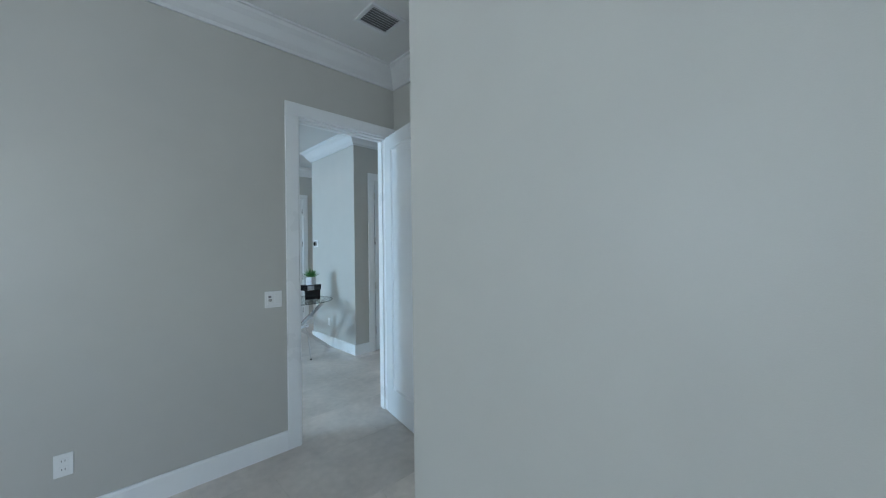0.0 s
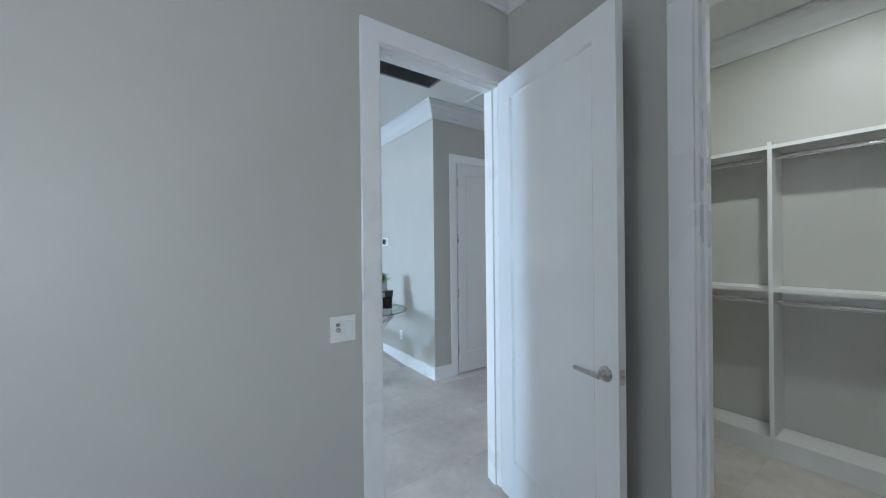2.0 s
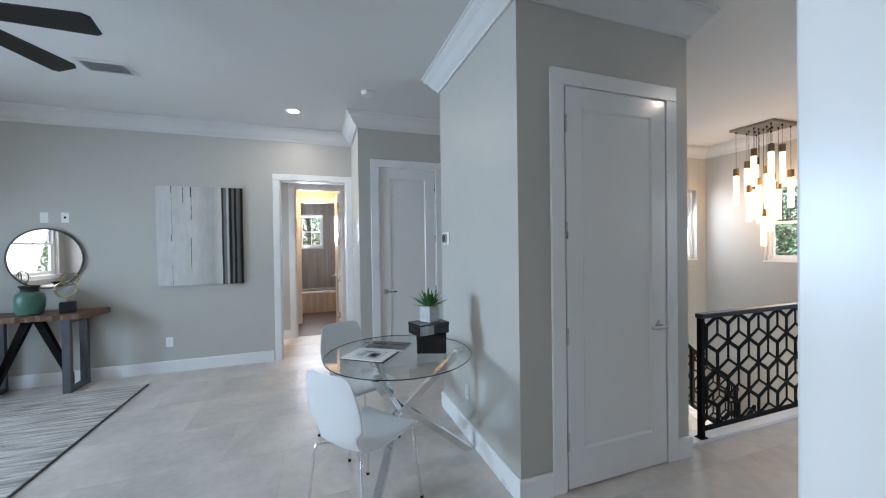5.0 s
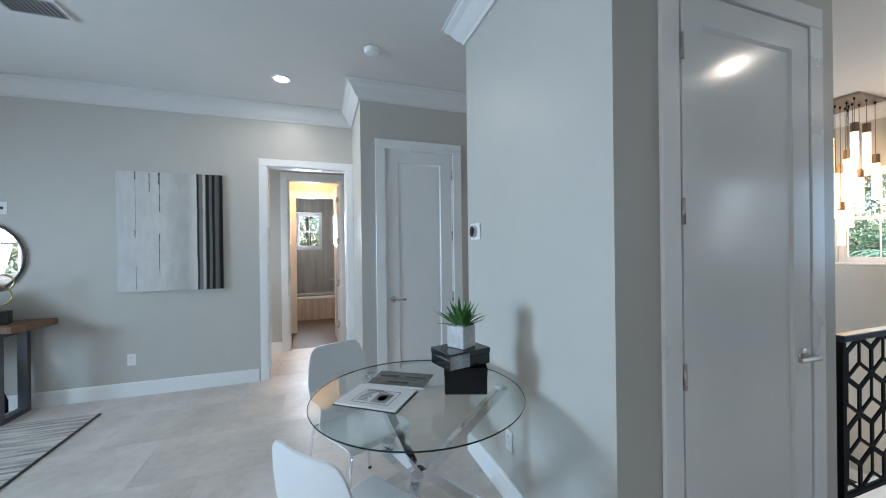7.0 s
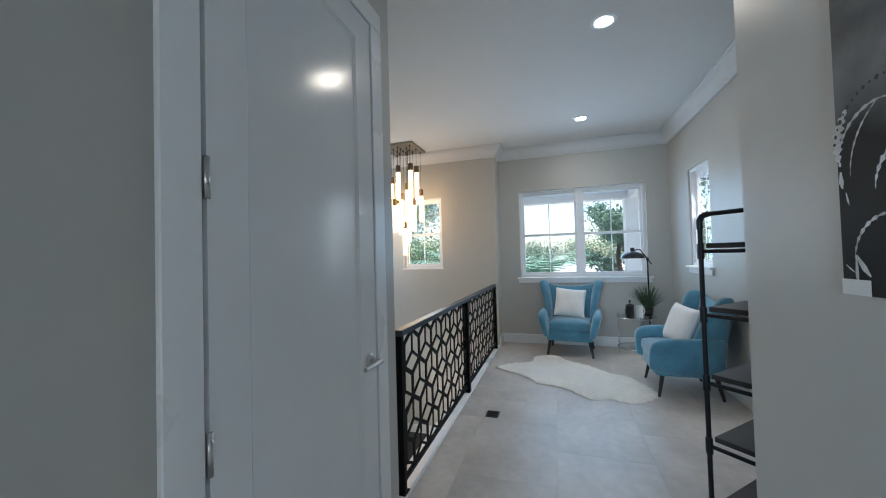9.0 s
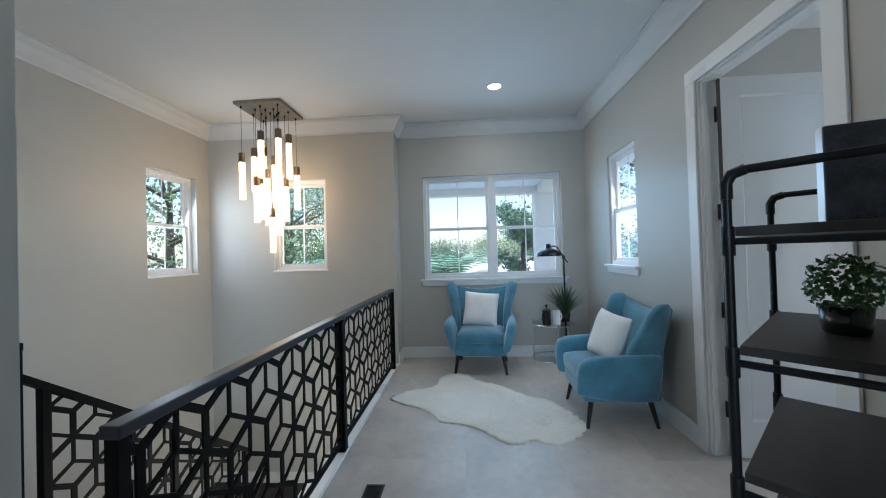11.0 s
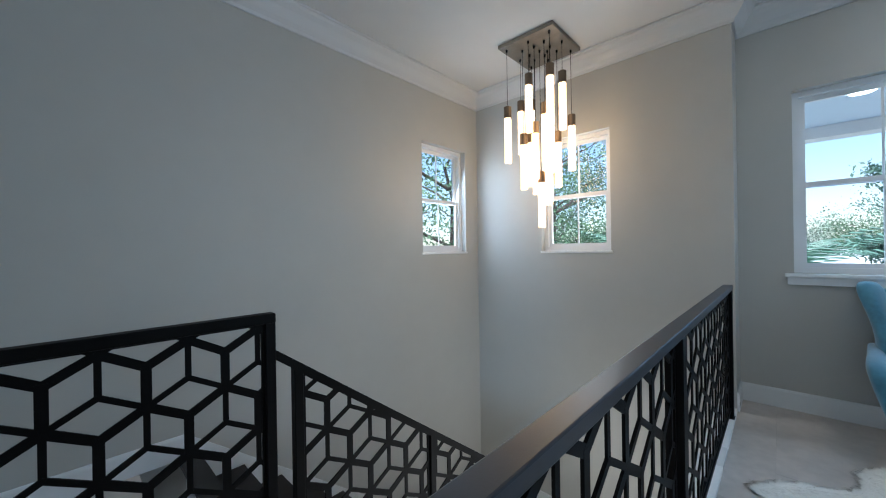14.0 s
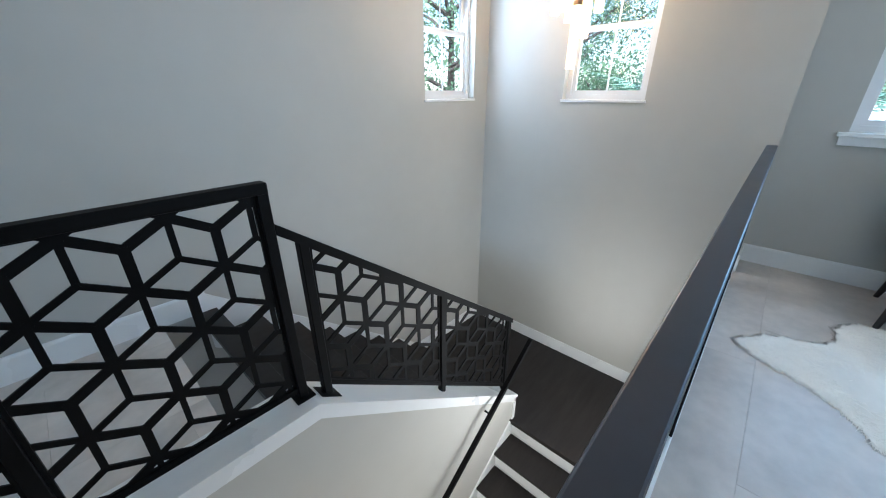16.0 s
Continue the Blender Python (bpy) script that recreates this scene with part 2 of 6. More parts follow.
def strip(name, prof, p0, p1, inward, material, label, category, e0=0.0, e1=0.0):
    """A moulding along the wall from p0 to p1: prof holds (distance from wall, height); inward is the unit way into the room.
    e0 and e1 lengthen (or shorten) its outer edge for mitred corners."""
    bm = bmesh.new()
    p0, p1, w = Vector((*p0, 0)), Vector((*p1, 0)), Vector((*inward, 0))
    d = (p1 - p0).normalized()
    ra = [bm.verts.new(p0 + w * q + Vector((0, 0, z)) - d * (e0 * q)) for q, z in prof]
    rb = [bm.verts.new(p1 + w * q + Vector((0, 0, z)) + d * (e1 * q)) for q, z in prof]
    n = len(prof)
    bm.faces.new(ra)
    bm.faces.new(rb[::-1])
    for i in range(n):
        bm.faces.new((ra[i], ra[(i + 1) % n], rb[(i + 1) % n], rb[i]))
    return structure(part(name, bm, material), label, category)


BASE = [(0.002, 0.0), (0.017, 0.0), (0.017, 0.125), (0.011, 0.138), (0.002, 0.14)]
CROWN = [(0.002, 2.885), (0.016, 2.885), (0.022, 2.905), (0.05, 2.93), (0.085, 2.985), (0.115, 3.01), (0.122, 3.03), (0.135, 3.034), (0.135, 3.048), (0.002, 3.048)]


def baseboard(p0, p1, inward, e0=0.0, e1=0.0):
    return strip("baseboard", BASE, p0, p1, inward, TRIM, "white painted tall baseboard along the wall", "baseboard", e0, e1)


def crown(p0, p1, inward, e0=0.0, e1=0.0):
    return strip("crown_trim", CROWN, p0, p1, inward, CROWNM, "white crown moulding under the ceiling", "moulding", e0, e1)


def casing(axis, face, out, u0, u1, z1, w=0.09, t=0.018, name="door_trim"):
    """Flat white casing round an opening u0 to u1, z1 high, on the wall face at axis = face; out is +1 or -1."""
    bm = bmesh.new()
    a0, a1 = sorted((face + out * 0.001, face + out * t))
    for (x0, x1, q0, q1) in ((u0 - w, u0 + 0.004, 0, z1 - 0.004), (u1 - 0.004, u1 + w, 0, z1 - 0.004), (u0 - w, u1 + w, z1 - 0.004, z1 + w)):
        if axis == "y":
            add_box(bm, x0, x1, a0, a1, q0, q1, 0.003, 1)
        else:
            add_box(bm, a0, a1, x0, x1, q0, q1, 0.003, 1)
    return structure(part(name, bm, TRIM), "white painted flat door casing", "trim")


def jamb(axis, a0, a1, u0, u1, z1, stop=None):
    """The lining of an opening through a wall, with a stop bead."""
    bm = bmesh.new()
    t = 0.016

    def b(x0, x1, q0, q1, aa0=a0 + 0.001, aa1=a1 - 0.001):
        if axis == "y":
            add_box(bm, x0, x1, aa0, aa1, q0, q1)
        else:
            add_box(bm, aa0, aa1, x0, x1, q0, q1)
    b(u0, u0 + t, 0, z1 - t)
    b(u1 - t, u1, 0, z1 - t)
    b(u0, u1, z1 - t, z1)
    if stop is not None:
        s0, s1 = stop - 0.02, stop + 0.02
        b(u0 + t, u0 + t + 0.011, 0, z1 - t - 0.011, s0, s1)
        b(u1 - t - 0.011, u1 - t, 0, z1 - t - 0.011, s0, s1)
        b(u0 + t, u1 - t, z1 - t - 0.011, z1 - t, s0, s1)
    return structure(part("door_jamb", bm, TRIM), "white painted door jamb with stop bead", "jamb")

# ---------- the shell of the place
H = 3.05
WT = 0.16
wall("wall_room_north", "y", -1.713, -1.593, -5.2, -0.453, 0, H, [(-1.46, -0.655, -1, 2.44)])
wall("wall_closet_front", "x", -0.573, -0.453, -3.68, -1.713, 0, H, [(-3.455, -2.705, -1, 2.44)])
wall("wall_alcove_south", "y", -3.68, -3.56, -1.87, -0.573, 0, H)
wall("wall_room_east", "x", -1.87, -1.75, -6.0, -3.68, 0, H)
# window holes of these two unseen walls are added for the room's lamps
wall("wall_room_west", "x", -5.36, -5.2, -6.16, -1.593, 0, H, [(-4.2, -3.0, 0.9, 2.3)])
wall("wall_room_south", "y", -6.16, -6.0, -5.2, -1.75, 0, H, [(-4.5, -3.3, 0.9, 2.3)])
wall("wall_closet_south", "y", -4.32, -4.2, -0.573, 1.335, 0, H)
wall("wall_closet_end", "x", -0.573, -0.453, -4.2, -3.68, 0, H)
wall("wall_closet_back", "x", 1.285, 1.335, -4.2, -1.60, 0, H)
wall("wall_painting", "y", -1.60, -1.47, -0.38, 1.335, 0, H)
wall("wall_closet_north", "y", -1.713, -1.605, -0.453, 1.285, 0, H)
wall("wall_living_west", "x", -6.46, -6.3, -1.593, 3.508, 0, H, [(-1.40, 0.0, 1.0, 2.3), (0.45, 1.65, 1.0, 2.3)])
wall("wall_living_south", "y", -1.713, -1.593, -6.46, -5.36, 0, H)
wall("wall_living_north", "y", 3.388, 3.508, -6.3, -0.49, 0, H, [(-1.552, -0.690, -1, 2.385)])
wall("wall_nook_side", "x", -0.615, -0.495, 2.527, 3.388, 0, H)
wall("wall_nook_north", "y", 2.527, 2.647, -0.495, 1.35, 0, H, [(-0.385, 0.340, -1, 2.44)])
wall("wall_pier_west", "x", 0.0, 0.10, 0.0, 1.334, 0, H)
wall("wall_pier_south", "y", 0.0, 0.12, 0.10, 1.343, 0, H, [(0.305, 1.135, -1, 2.44)])
wall("wall_pier_north", "y", 1.234, 1.334, 0.10, 1.343, 0, H)
# the low hole is assumed, opened only for the lower fill lamp
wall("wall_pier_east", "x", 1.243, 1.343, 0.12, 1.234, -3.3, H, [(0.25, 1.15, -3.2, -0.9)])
wall("wall_well_north", "y", 2.477, 2.637, 1.35, 5.306, -3.3, H, [(4.237, 4.925, 1.205, 2.352)])
wall("wall_well_east", "x", 5.146, 5.306, 0.075, 2.477, -3.3, H, [(0.948, 1.635, 1.203, 2.330)])
wall("wall_well_jog", "y", 0.075, 0.20, 5.306, 5.607, -3.3, H)
wall("wall_loft_east", "x", 5.447, 5.607, -2.49, 0.075, 0, H, [(-2.035, -0.245, 1.02, 2.372)])
wall("wall_loft_south", "y", -2.441, -2.331, 1.335, 5.447, 0, H, [(2.365, 3.21, -1, 2.44), (4.08, 4.70, 1.19, 2.335)])
# unseen far wall, its window hole added for the door leaf's light
wall("wall_south_room_far", "y", -5.0, -4.88, 1.335, 3.85, 0, H, [(2.3, 3.4, 0.95, 2.25)])
wall("wall_south_room_east", "x", 3.75, 3.85, -4.88, -2.441, 0, H)
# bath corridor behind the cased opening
# window hole added in this unseen wall to let in corridor light
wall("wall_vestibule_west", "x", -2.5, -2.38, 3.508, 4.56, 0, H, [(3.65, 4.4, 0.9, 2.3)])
wall("wall_vestibule_east", "x", -0.49, -0.37, 3.508, 8.0, 0, H)
wall("wall_bath_front", "y", 4.56, 4.68, -2.38, -0.49, 0, H, [(-1.43, -0.69, -1, 2.465)])
wall("wall_bath_west", "x", -1.72, -1.60, 4.68, 8.0, 0, H)
wall("wall_tub_front", "y", 5.70, 5.82, -1.60, -0.49, 0, H, [(-1.385, -0.70, -1, 2.36)])
BTILE = mat("grey_wood_look_wall_tile", (0.46, 0.425, 0.40), 0.35, 0, 2.2, 0.28, 0.05, 60, stretch=(6, 1, 0.5))
wall("wall_tub_back", "y", 7.62, 7.78, -1.60, -0.49, 0, H, [(-1.50, -0.945, 1.47, 2.29)], BTILE, "grey wood-look tiled wall over the tub")
# under the stairs
# hole made out of view for the landing's fill lamp, no known opening
wall("wall_lower_south", "y", 0.10, 0.20, 1.343, 5.146, -3.3, -0.16, [(3.2, 4.6, -1.25, -0.3)])
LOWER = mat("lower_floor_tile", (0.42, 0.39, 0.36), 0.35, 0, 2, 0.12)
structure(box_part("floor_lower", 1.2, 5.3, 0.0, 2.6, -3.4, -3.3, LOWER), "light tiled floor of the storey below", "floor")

# ceilings
for nm, x0, x1, y0, y1 in (("ceiling_room", -5.36, -0.573, -6.16, -1.713), ("ceiling_closet", -0.573, 1.335, -4.32, -1.60), ("ceiling_living", -6.46, 1.35, -1.593, 3.388), ("ceiling_loft", 1.35, 5.61, -2.49, 2.64), ("ceiling_bath", -2.5, -0.37, 3.40, 8.0), ("ceiling_south_room", 1.335, 3.85, -5.0, -2.50)):
    structure(box_part(nm, x0, x1, y0, y1, H, H + 0.12, CEIL), "flat white painted ceiling", "ceiling")

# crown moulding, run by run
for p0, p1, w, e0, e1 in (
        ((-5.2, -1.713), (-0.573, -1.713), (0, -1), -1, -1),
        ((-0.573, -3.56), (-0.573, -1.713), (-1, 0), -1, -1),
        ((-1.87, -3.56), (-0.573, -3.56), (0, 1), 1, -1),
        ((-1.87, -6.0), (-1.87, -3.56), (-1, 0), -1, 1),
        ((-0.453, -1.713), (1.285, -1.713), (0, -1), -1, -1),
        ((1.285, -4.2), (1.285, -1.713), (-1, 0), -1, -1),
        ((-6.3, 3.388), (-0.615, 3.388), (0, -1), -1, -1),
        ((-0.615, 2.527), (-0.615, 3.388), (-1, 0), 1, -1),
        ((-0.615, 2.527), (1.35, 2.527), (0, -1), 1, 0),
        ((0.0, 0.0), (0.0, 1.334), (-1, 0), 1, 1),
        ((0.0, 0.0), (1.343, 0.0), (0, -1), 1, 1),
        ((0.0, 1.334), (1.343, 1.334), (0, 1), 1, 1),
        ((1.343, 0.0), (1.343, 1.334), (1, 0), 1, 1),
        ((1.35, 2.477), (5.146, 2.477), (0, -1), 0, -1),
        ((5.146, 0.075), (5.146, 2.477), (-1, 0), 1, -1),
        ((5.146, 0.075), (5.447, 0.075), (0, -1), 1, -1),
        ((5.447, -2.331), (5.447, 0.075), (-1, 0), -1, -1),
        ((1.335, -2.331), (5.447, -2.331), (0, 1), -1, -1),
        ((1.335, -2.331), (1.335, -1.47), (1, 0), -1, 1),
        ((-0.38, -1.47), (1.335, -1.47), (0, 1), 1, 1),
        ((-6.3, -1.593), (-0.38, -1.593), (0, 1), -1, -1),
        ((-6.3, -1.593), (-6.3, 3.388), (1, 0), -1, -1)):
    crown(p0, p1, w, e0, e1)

# baseboards between the openings
for p0, p1, w, e0, e1 in (
        ((-5.2, -1.713), (-1.551, -1.713), (0, -1), -1, 0),
        ((-0.573, -2.614), (-0.573, -1.713), (-1, 0), 0, -1),
        ((-1.87, -3.56), (-0.573, -3.56), (0, 1), 1, -1),
        ((-1.87, -6.0), (-1.87, -3.56), (-1, 0), -1, 1),
        ((-6.3, 3.388), (-1.643, 3.388), (0, -1), -1, 0),
        ((-0.615, 2.527), (-0.615, 3.37), (-1, 0), 1, 0),
        ((-0.615, 2.527), (-0.476, 2.527), (0, -1), 1, 0),
        ((0.431, 2.527), (1.35, 2.527), (0, -1), 0, 0),
        ((0.0, 0.0), (0.0, 1.334), (-1, 0), 1, 1),
        ((0.0, 0.0), (0.214, 0.0), (0, -1), 1, 0),
        ((1.226, 0.0), (1.343, 0.0), (0, -1), 0, 1),
        ((0.0, 1.334), (1.343, 1.334), (0, 1), 1, 0),
        ((1.35, 2.477), (2.25, 2.477), (0, -1), 0, 0),
        ((5.146, 0.075), (5.447, 0.075), (0, -1), 1, -1),
        ((5.447, -2.331), (5.447, 0.075), (-1, 0), -1, -1),
        ((3.301, -2.331), (5.447, -2.331), (0, 1), 0, -1),
        ((1.335, -2.331), (2.274, -2.331), (0, 1), -1, 0),
        ((1.335, -2.331), (1.335, -1.47), (1, 0), -1, 1),
        ((-0.38, -1.47), (1.335, -1.47), (0, 1), 1, 1),
        ((-6.3, -1.593), (-1.551, -1.593), (0, 1), -1, 0),
        ((-2.38, 4.56), (-1.521, 4.56), (0, -1), 0, 0),
        ((-6.3, -1.593), (-6.3, 3.388), (1, 0), -1, -1)):
    baseboard(p0, p1, w, e0, e1)

# casings and jambs
casing("y", -1.713, -1, -1.46, -0.655, 2.44)
casing("y", -1.593, 1, -1.46, -0.655, 2.44)
jamb("y", -1.713, -1.593, -1.46, -0.655, 2.44, -1.65)
casing("x", -0.573, -1, -3.455, -2.705, 2.44)
jamb("x", -0.573, -0.453, -3.455, -2.705, 2.44, -0.51)
casing("y", 0.0, -1, 0.305, 1.135, 2.44)
jamb("y", 0.0, 0.12, 0.305, 1.135, 2.44, 0.075)
casing("y", 2.527, -1, -0.385, 0.340, 2.44)
jamb("y", 2.527, 2.647, -0.385, 0.340, 2.44, 2.60)
casing("y", 3.388, -1, -1.552, -0.690, 2.385, 0.075)
jamb("y", 3.388, 3.508, -1.552, -0.690, 2.385)
casing("y", 4.56, -1, -1.43, -0.69, 2.465)
jamb("y", 4.56, 4.68, -1.43, -0.69, 2.465, 4.61)
casing("y", 5.70, -1, -1.385, -0.70, 2.36, 0.10)
casing("y", -2.331, 1, 2.365, 3.21, 2.44)
jamb("y", -2.441, -2.331, 2.365, 3.21, 2.44, -2.37)

# ---------- doors


def lever(parent, x, y, z, side, toward):
    """A lever handle on the face at y; side is +1 or -1, the lever points along x by toward."""
    bm = bmesh.new()
    ys = [0, 0.004, 0.008, 0.010]
    n = 24
    prev = None
    for yy, r in zip(ys, (0.0325, 0.0325, 0.030, 0.027)):
        ring = [bm.verts.new((x + r * math.cos(2 * math.pi * k / n), y + side * yy, z + r * math.sin(2 * math.pi * k / n))) for k in range(n)]
        if prev:
            for k in range(n):
                bm.faces.new((prev[k], prev[(k + 1) % n], ring[(k + 1) % n], ring[k]))
        prev = ring
    bm.faces.new(prev)
    add_tube(bm, [(x, y, z), (x, y + side * 0.052, z)], 0.011, 14)
    add_tube(bm, [(x - toward * 0.012, y + side * 0.050, z), (x + toward * 0.03, y + side * 0.052, z), (x + toward * 0.118, y + side * 0.050, z)], [0.012, 0.0105, 0.009], 14)
    return part("lever_handle", bm, NICKEL, parent, "satin nickel lever handle on a round rose", True)


# dark colour for the shade in the hinge gap of door_5
GAPSHADE = mat("shaded_gap_strip", (0.07, 0.07, 0.072), 0.7, 0, 8, 0.2)
BRONZE = mat("dark_bronze_hinge", (0.03, 0.028, 0.027), 0.4, 0.5, 10, 0.2)
SATIN = mat("satin_black_rail", (0.020, 0.023, 0.034), 0.38, 0.0, 6, 0.25, 0.05, 300)


def door_leaf(name, label, m, w, h=2.425, swing=1, levers=(1, -1), hinges=4, hinge_mat=None):
    """A one-panel shaker door. The hinge edge stands at the origin, the leaf runs along +x; it is 40 mm thick about y = 0."""
    d = tagged(thing(name, label, "door", m), kind="structure")
    t, z0, z1, s, br = 0.02, 0.012, h, 0.118, 0.225
    for nm, x0, x1, q0, q1 in (("stile", 0, s, z0, z1), ("stile", w - s, w, z0, z1), ("rail", s, w - s, z1 - s, z1), ("rail", s, w - s, z0, z0 + br)):
        box_part(nm, x0, x1, -t, t, q0, q1, DOORP, d)
    bm = bmesh.new()
    add_box(bm, s - 0.002, w - s + 0.002, -t + 0.011, t - 0.011, z0 + br - 0.002, z1 - s + 0.002)
    # bevelled sticking round the panel on both faces
    for sd in (-1, 1):
        yo, yi = sd * (t - 0.001), sd * (t - 0.011)
        b = 0.012
        x0, x1, q0, q1 = s, w - s, z0 + br, z1 - s
        oc = [(x0, q0), (x1, q0), (x1, q1), (x0, q1)]
        ic = [(x0 + b, q0 + b), (x1 - b, q0 + b), (x1 - b, q1 - b), (x0 + b, q1 - b)]
        vo = [bm.verts.new((p[0], yo, p[1])) for p in oc]
        vi = [bm.verts.new((p[0], yi, p[1])) for p in ic]
        for k in range(4):
            bm.faces.new((vo[k], vo[(k + 1) % 4], vi[(k + 1) % 4], vi[k]))
    part("panel", bm, DOORP, d)
    for sd in levers:
        lever(d, w - 0.062, sd * t, 0.938, sd, -1)
    bm = bmesh.new()
    add_box(bm, w - 0.0005, w + 0.0015, -0.0125, 0.0125, 0.91, 0.968, 0.0005, 1)
    add_box(bm, w, w + 0.009, -0.006, 0.006, 0.932, 0.946, 0.002, 1)
    part("latch", bm, NICKEL, d, "satin nickel latch plate and bolt")
    for k in range(hinges):
        z = 0.30 + k * (h - 0.52) / max(hinges - 1, 1)
        bm = bmesh.new()
        add_tube(bm, [(-0.004, swing * (t + 0.005), z - 0.05), (-0.004, swing * (t + 0.005), z + 0.05)], 0.0075, 10)
        add_box(bm, -0.0035, -0.0005, -t * swing if swing < 0 else -t, t, z - 0.05, z + 0.05)
        part("hinge", bm, hinge_mat or NICKEL, d, "dark bronze butt hinge" if hinge_mat else "satin nickel butt hinge")
    return d


ang = math.degrees(math.atan2(-2.494 + 1.735, -0.815 + 0.672))
door_leaf("door_1", "white painted one-panel door standing open into the room", pose(-0.672, -1.738, 0, 0, 0, ang), 0.82, swing=1)
door_leaf("door_2", "white painted one-panel closet door, closed, with nickel lever", pose(0.3225, 0.006, 0), 0.795, swing=-1, levers=(-1,))
door_leaf("door_3", "white painted one-panel door, closed, with nickel lever", pose(0.3225, 2.555, 0, 0, 0, 180), 0.69, swing=1, levers=(1,))
door_leaf("door_4", "white painted closet door standing open into the closet", pose(-0.440, -3.432, 0, 0, 0, 4.5), 0.715, swing=-1)
door_leaf("door_5", "white painted door opened into the next room, dark hinges", pose(3.160, -2.435, 0, 0, 0, -90), 0.80, swing=1, hinge_mat=BRONZE)
# the gap's shade is put in as a dark strip on the hinge edge
gap_door = bpy.data.objects["door_5"]
box_part("gap_strip", -0.0095, -0.0006, -0.0215, 0.002, 0.012, 2.42, GAPSHADE, gap_door, "dark strip standing in for the shaded gap along the hinge edge")
door_leaf("door_6", "white painted bathroom door opened inwards", pose(-0.725, 4.70, 0, 0, 0, 92), 0.70, swing=1)

# ---------- windows


def window(name, label, axis, a_in, a_out, u0, u1, z0, z1, units=1, stool=False, apron=0.0):
    """A double-hung vinyl window in the opening u0..u1, z0..z1 between the inner and outer wall faces."""
    w = tagged(thing(name, label, "window"), kind="structure")
    out = 1 if a_out > a_in else -1
    c = a_in + out * (abs(a_out - a_in) - 0.07)

    def bx(nm, p0, p1, q0, q1, d0, d1, material, parent, bevel=0.0):
        lo, hi = sorted((c + out * d0, c + out * d1))
        return box_part(nm, *((lo, hi, p0, p1) if axis == "x" else (p0, p1, lo, hi)), q0, q1, material, parent, "", bevel)
    f = 0.038
    bx("window_frame", u0, u0 + f, z0, z1, -0.02, 0.06, VINYL, w)
    bx("window_frame", u1 - f, u1, z0, z1, -0.02, 0.06, VINYL, w)
    bx("window_frame", u0 + f, u1 - f, z1 - f, z1, -0.02, 0.06, VINYL, w)
    bx("window_frame", u0 + f, u1 - f, z0, z0 + f, -0.02, 0.06, VINYL, w)
    span = (u1 - u0 - 2 * f - (units - 1) * 0.07) / units
    for k in range(units):
        p0 = u0 + f + k * (span + 0.07)
        p1 = p0 + span
        if k:
            bx("mullion", p0 - 0.07, p0, z0 + f, z1 - f, -0.03, 0.06, VINYL, w)
        zm = z0 + (z1 - z0) * 0.485
        s = 0.034
        for q0, q1, d in ((zm - 0.02, z1 - f, 0.030), (z0 + f, zm + 0.02, 0.002)):
            sash = bx("sash", p0, p0 + s, q0, q1, d, d + 0.024, VINYL, w)
            for nm, e0, e1, g0, g1 in (("sash_stile", p1 - s, p1, q0, q1), ("sash_rail", p0 + s, p1 - s, q1 - s, q1), ("sash_rail", p0 + s, p1 - s, q0, q0 + s)):
                bx(nm, e0, e1, g0, g1, d, d + 0.024, VINYL, w)
            pane = bx("pane", p0 + s, p1 - s, q0 + s, q1 - s, d + 0.010, d + 0.014, PANE, w)
            pane.visible_shadow = False
            mid = (p0 + p1) / 2
            bx("muntin", mid - 0.007, mid + 0.007, q0 + s, q1 - s, d + 0.015, d + 0.021, VINYL, w)
    if stool:
        lo, hi = sorted((a_in - out * 0.05, c - out * 0.02))
        b = (lo, hi, u0 - 0.05, u1 + 0.05) if axis == "x" else (u0 - 0.05, u1 + 0.05, lo, hi)
        box_part("window_sill", *b, z0 - 0.028, z0 - 0.001, TRIM, w, "white painted window stool", 0.005)
        lo, hi = sorted((a_in - out * 0.022, a_in - out * 0.001))
        b = (lo, hi, u0 - 0.035, u1 + 0.035) if axis == "x" else (u0 - 0.035, u1 + 0.035, lo, hi)
        box_part("apron", *b, z0 - 0.085, z0 - 0.029, TRIM, w, "", 0.003)
    else:
        lo, hi = sorted((a_in - out * 0.012, c - out * 0.02))
        b = (lo, hi, u0 - 0.012, u1 + 0.012) if axis == "x" else (u0 - 0.012, u1 + 0.012, lo, hi)
        box_part("window_sill", *b, z0 - 0.022, z0 - 0.001, TRIM, w, "white painted sill", 0.003)
    return w


window("window_1", "white double-hung stairwell window onto trees", "y", 2.477, 2.637, 4.237, 4.925, 1.205, 2.352)
window("window_2", "white double-hung stairwell window beside the chandelier", "x", 5.146, 5.306, 0.948, 1.635, 1.203, 2.330)
window("window_3", "wide white twin double-hung window with stool and apron", "x", 5.447, 5.607, -2.035, -0.245, 1.02, 2.372, 2, True)
window("window_4", "white double-hung window with stool in the sitting corner", "y", -2.331, -2.441, 4.08, 4.70, 1.19, 2.335, 1, True)
window("window_5", "white double-hung living room window", "x", -6.3, -6.46, 0.45, 1.65, 1.0, 2.3, 1, True)
window("window_9", "white double-hung living room window over the sofa", "x", -6.3, -6.46, -1.40, 0.0, 1.0, 2.3, 1, True)
window("window_6", "unseen white window added to light the first room", "y", -6.0, -6.16, -4.5, -3.3, 0.9, 2.3, 1, True)
window("window_10", "unseen white window added to light the first room, west side", "x", -5.2, -5.36, -4.2, -3.0, 0.9, 2.3, 1, True)
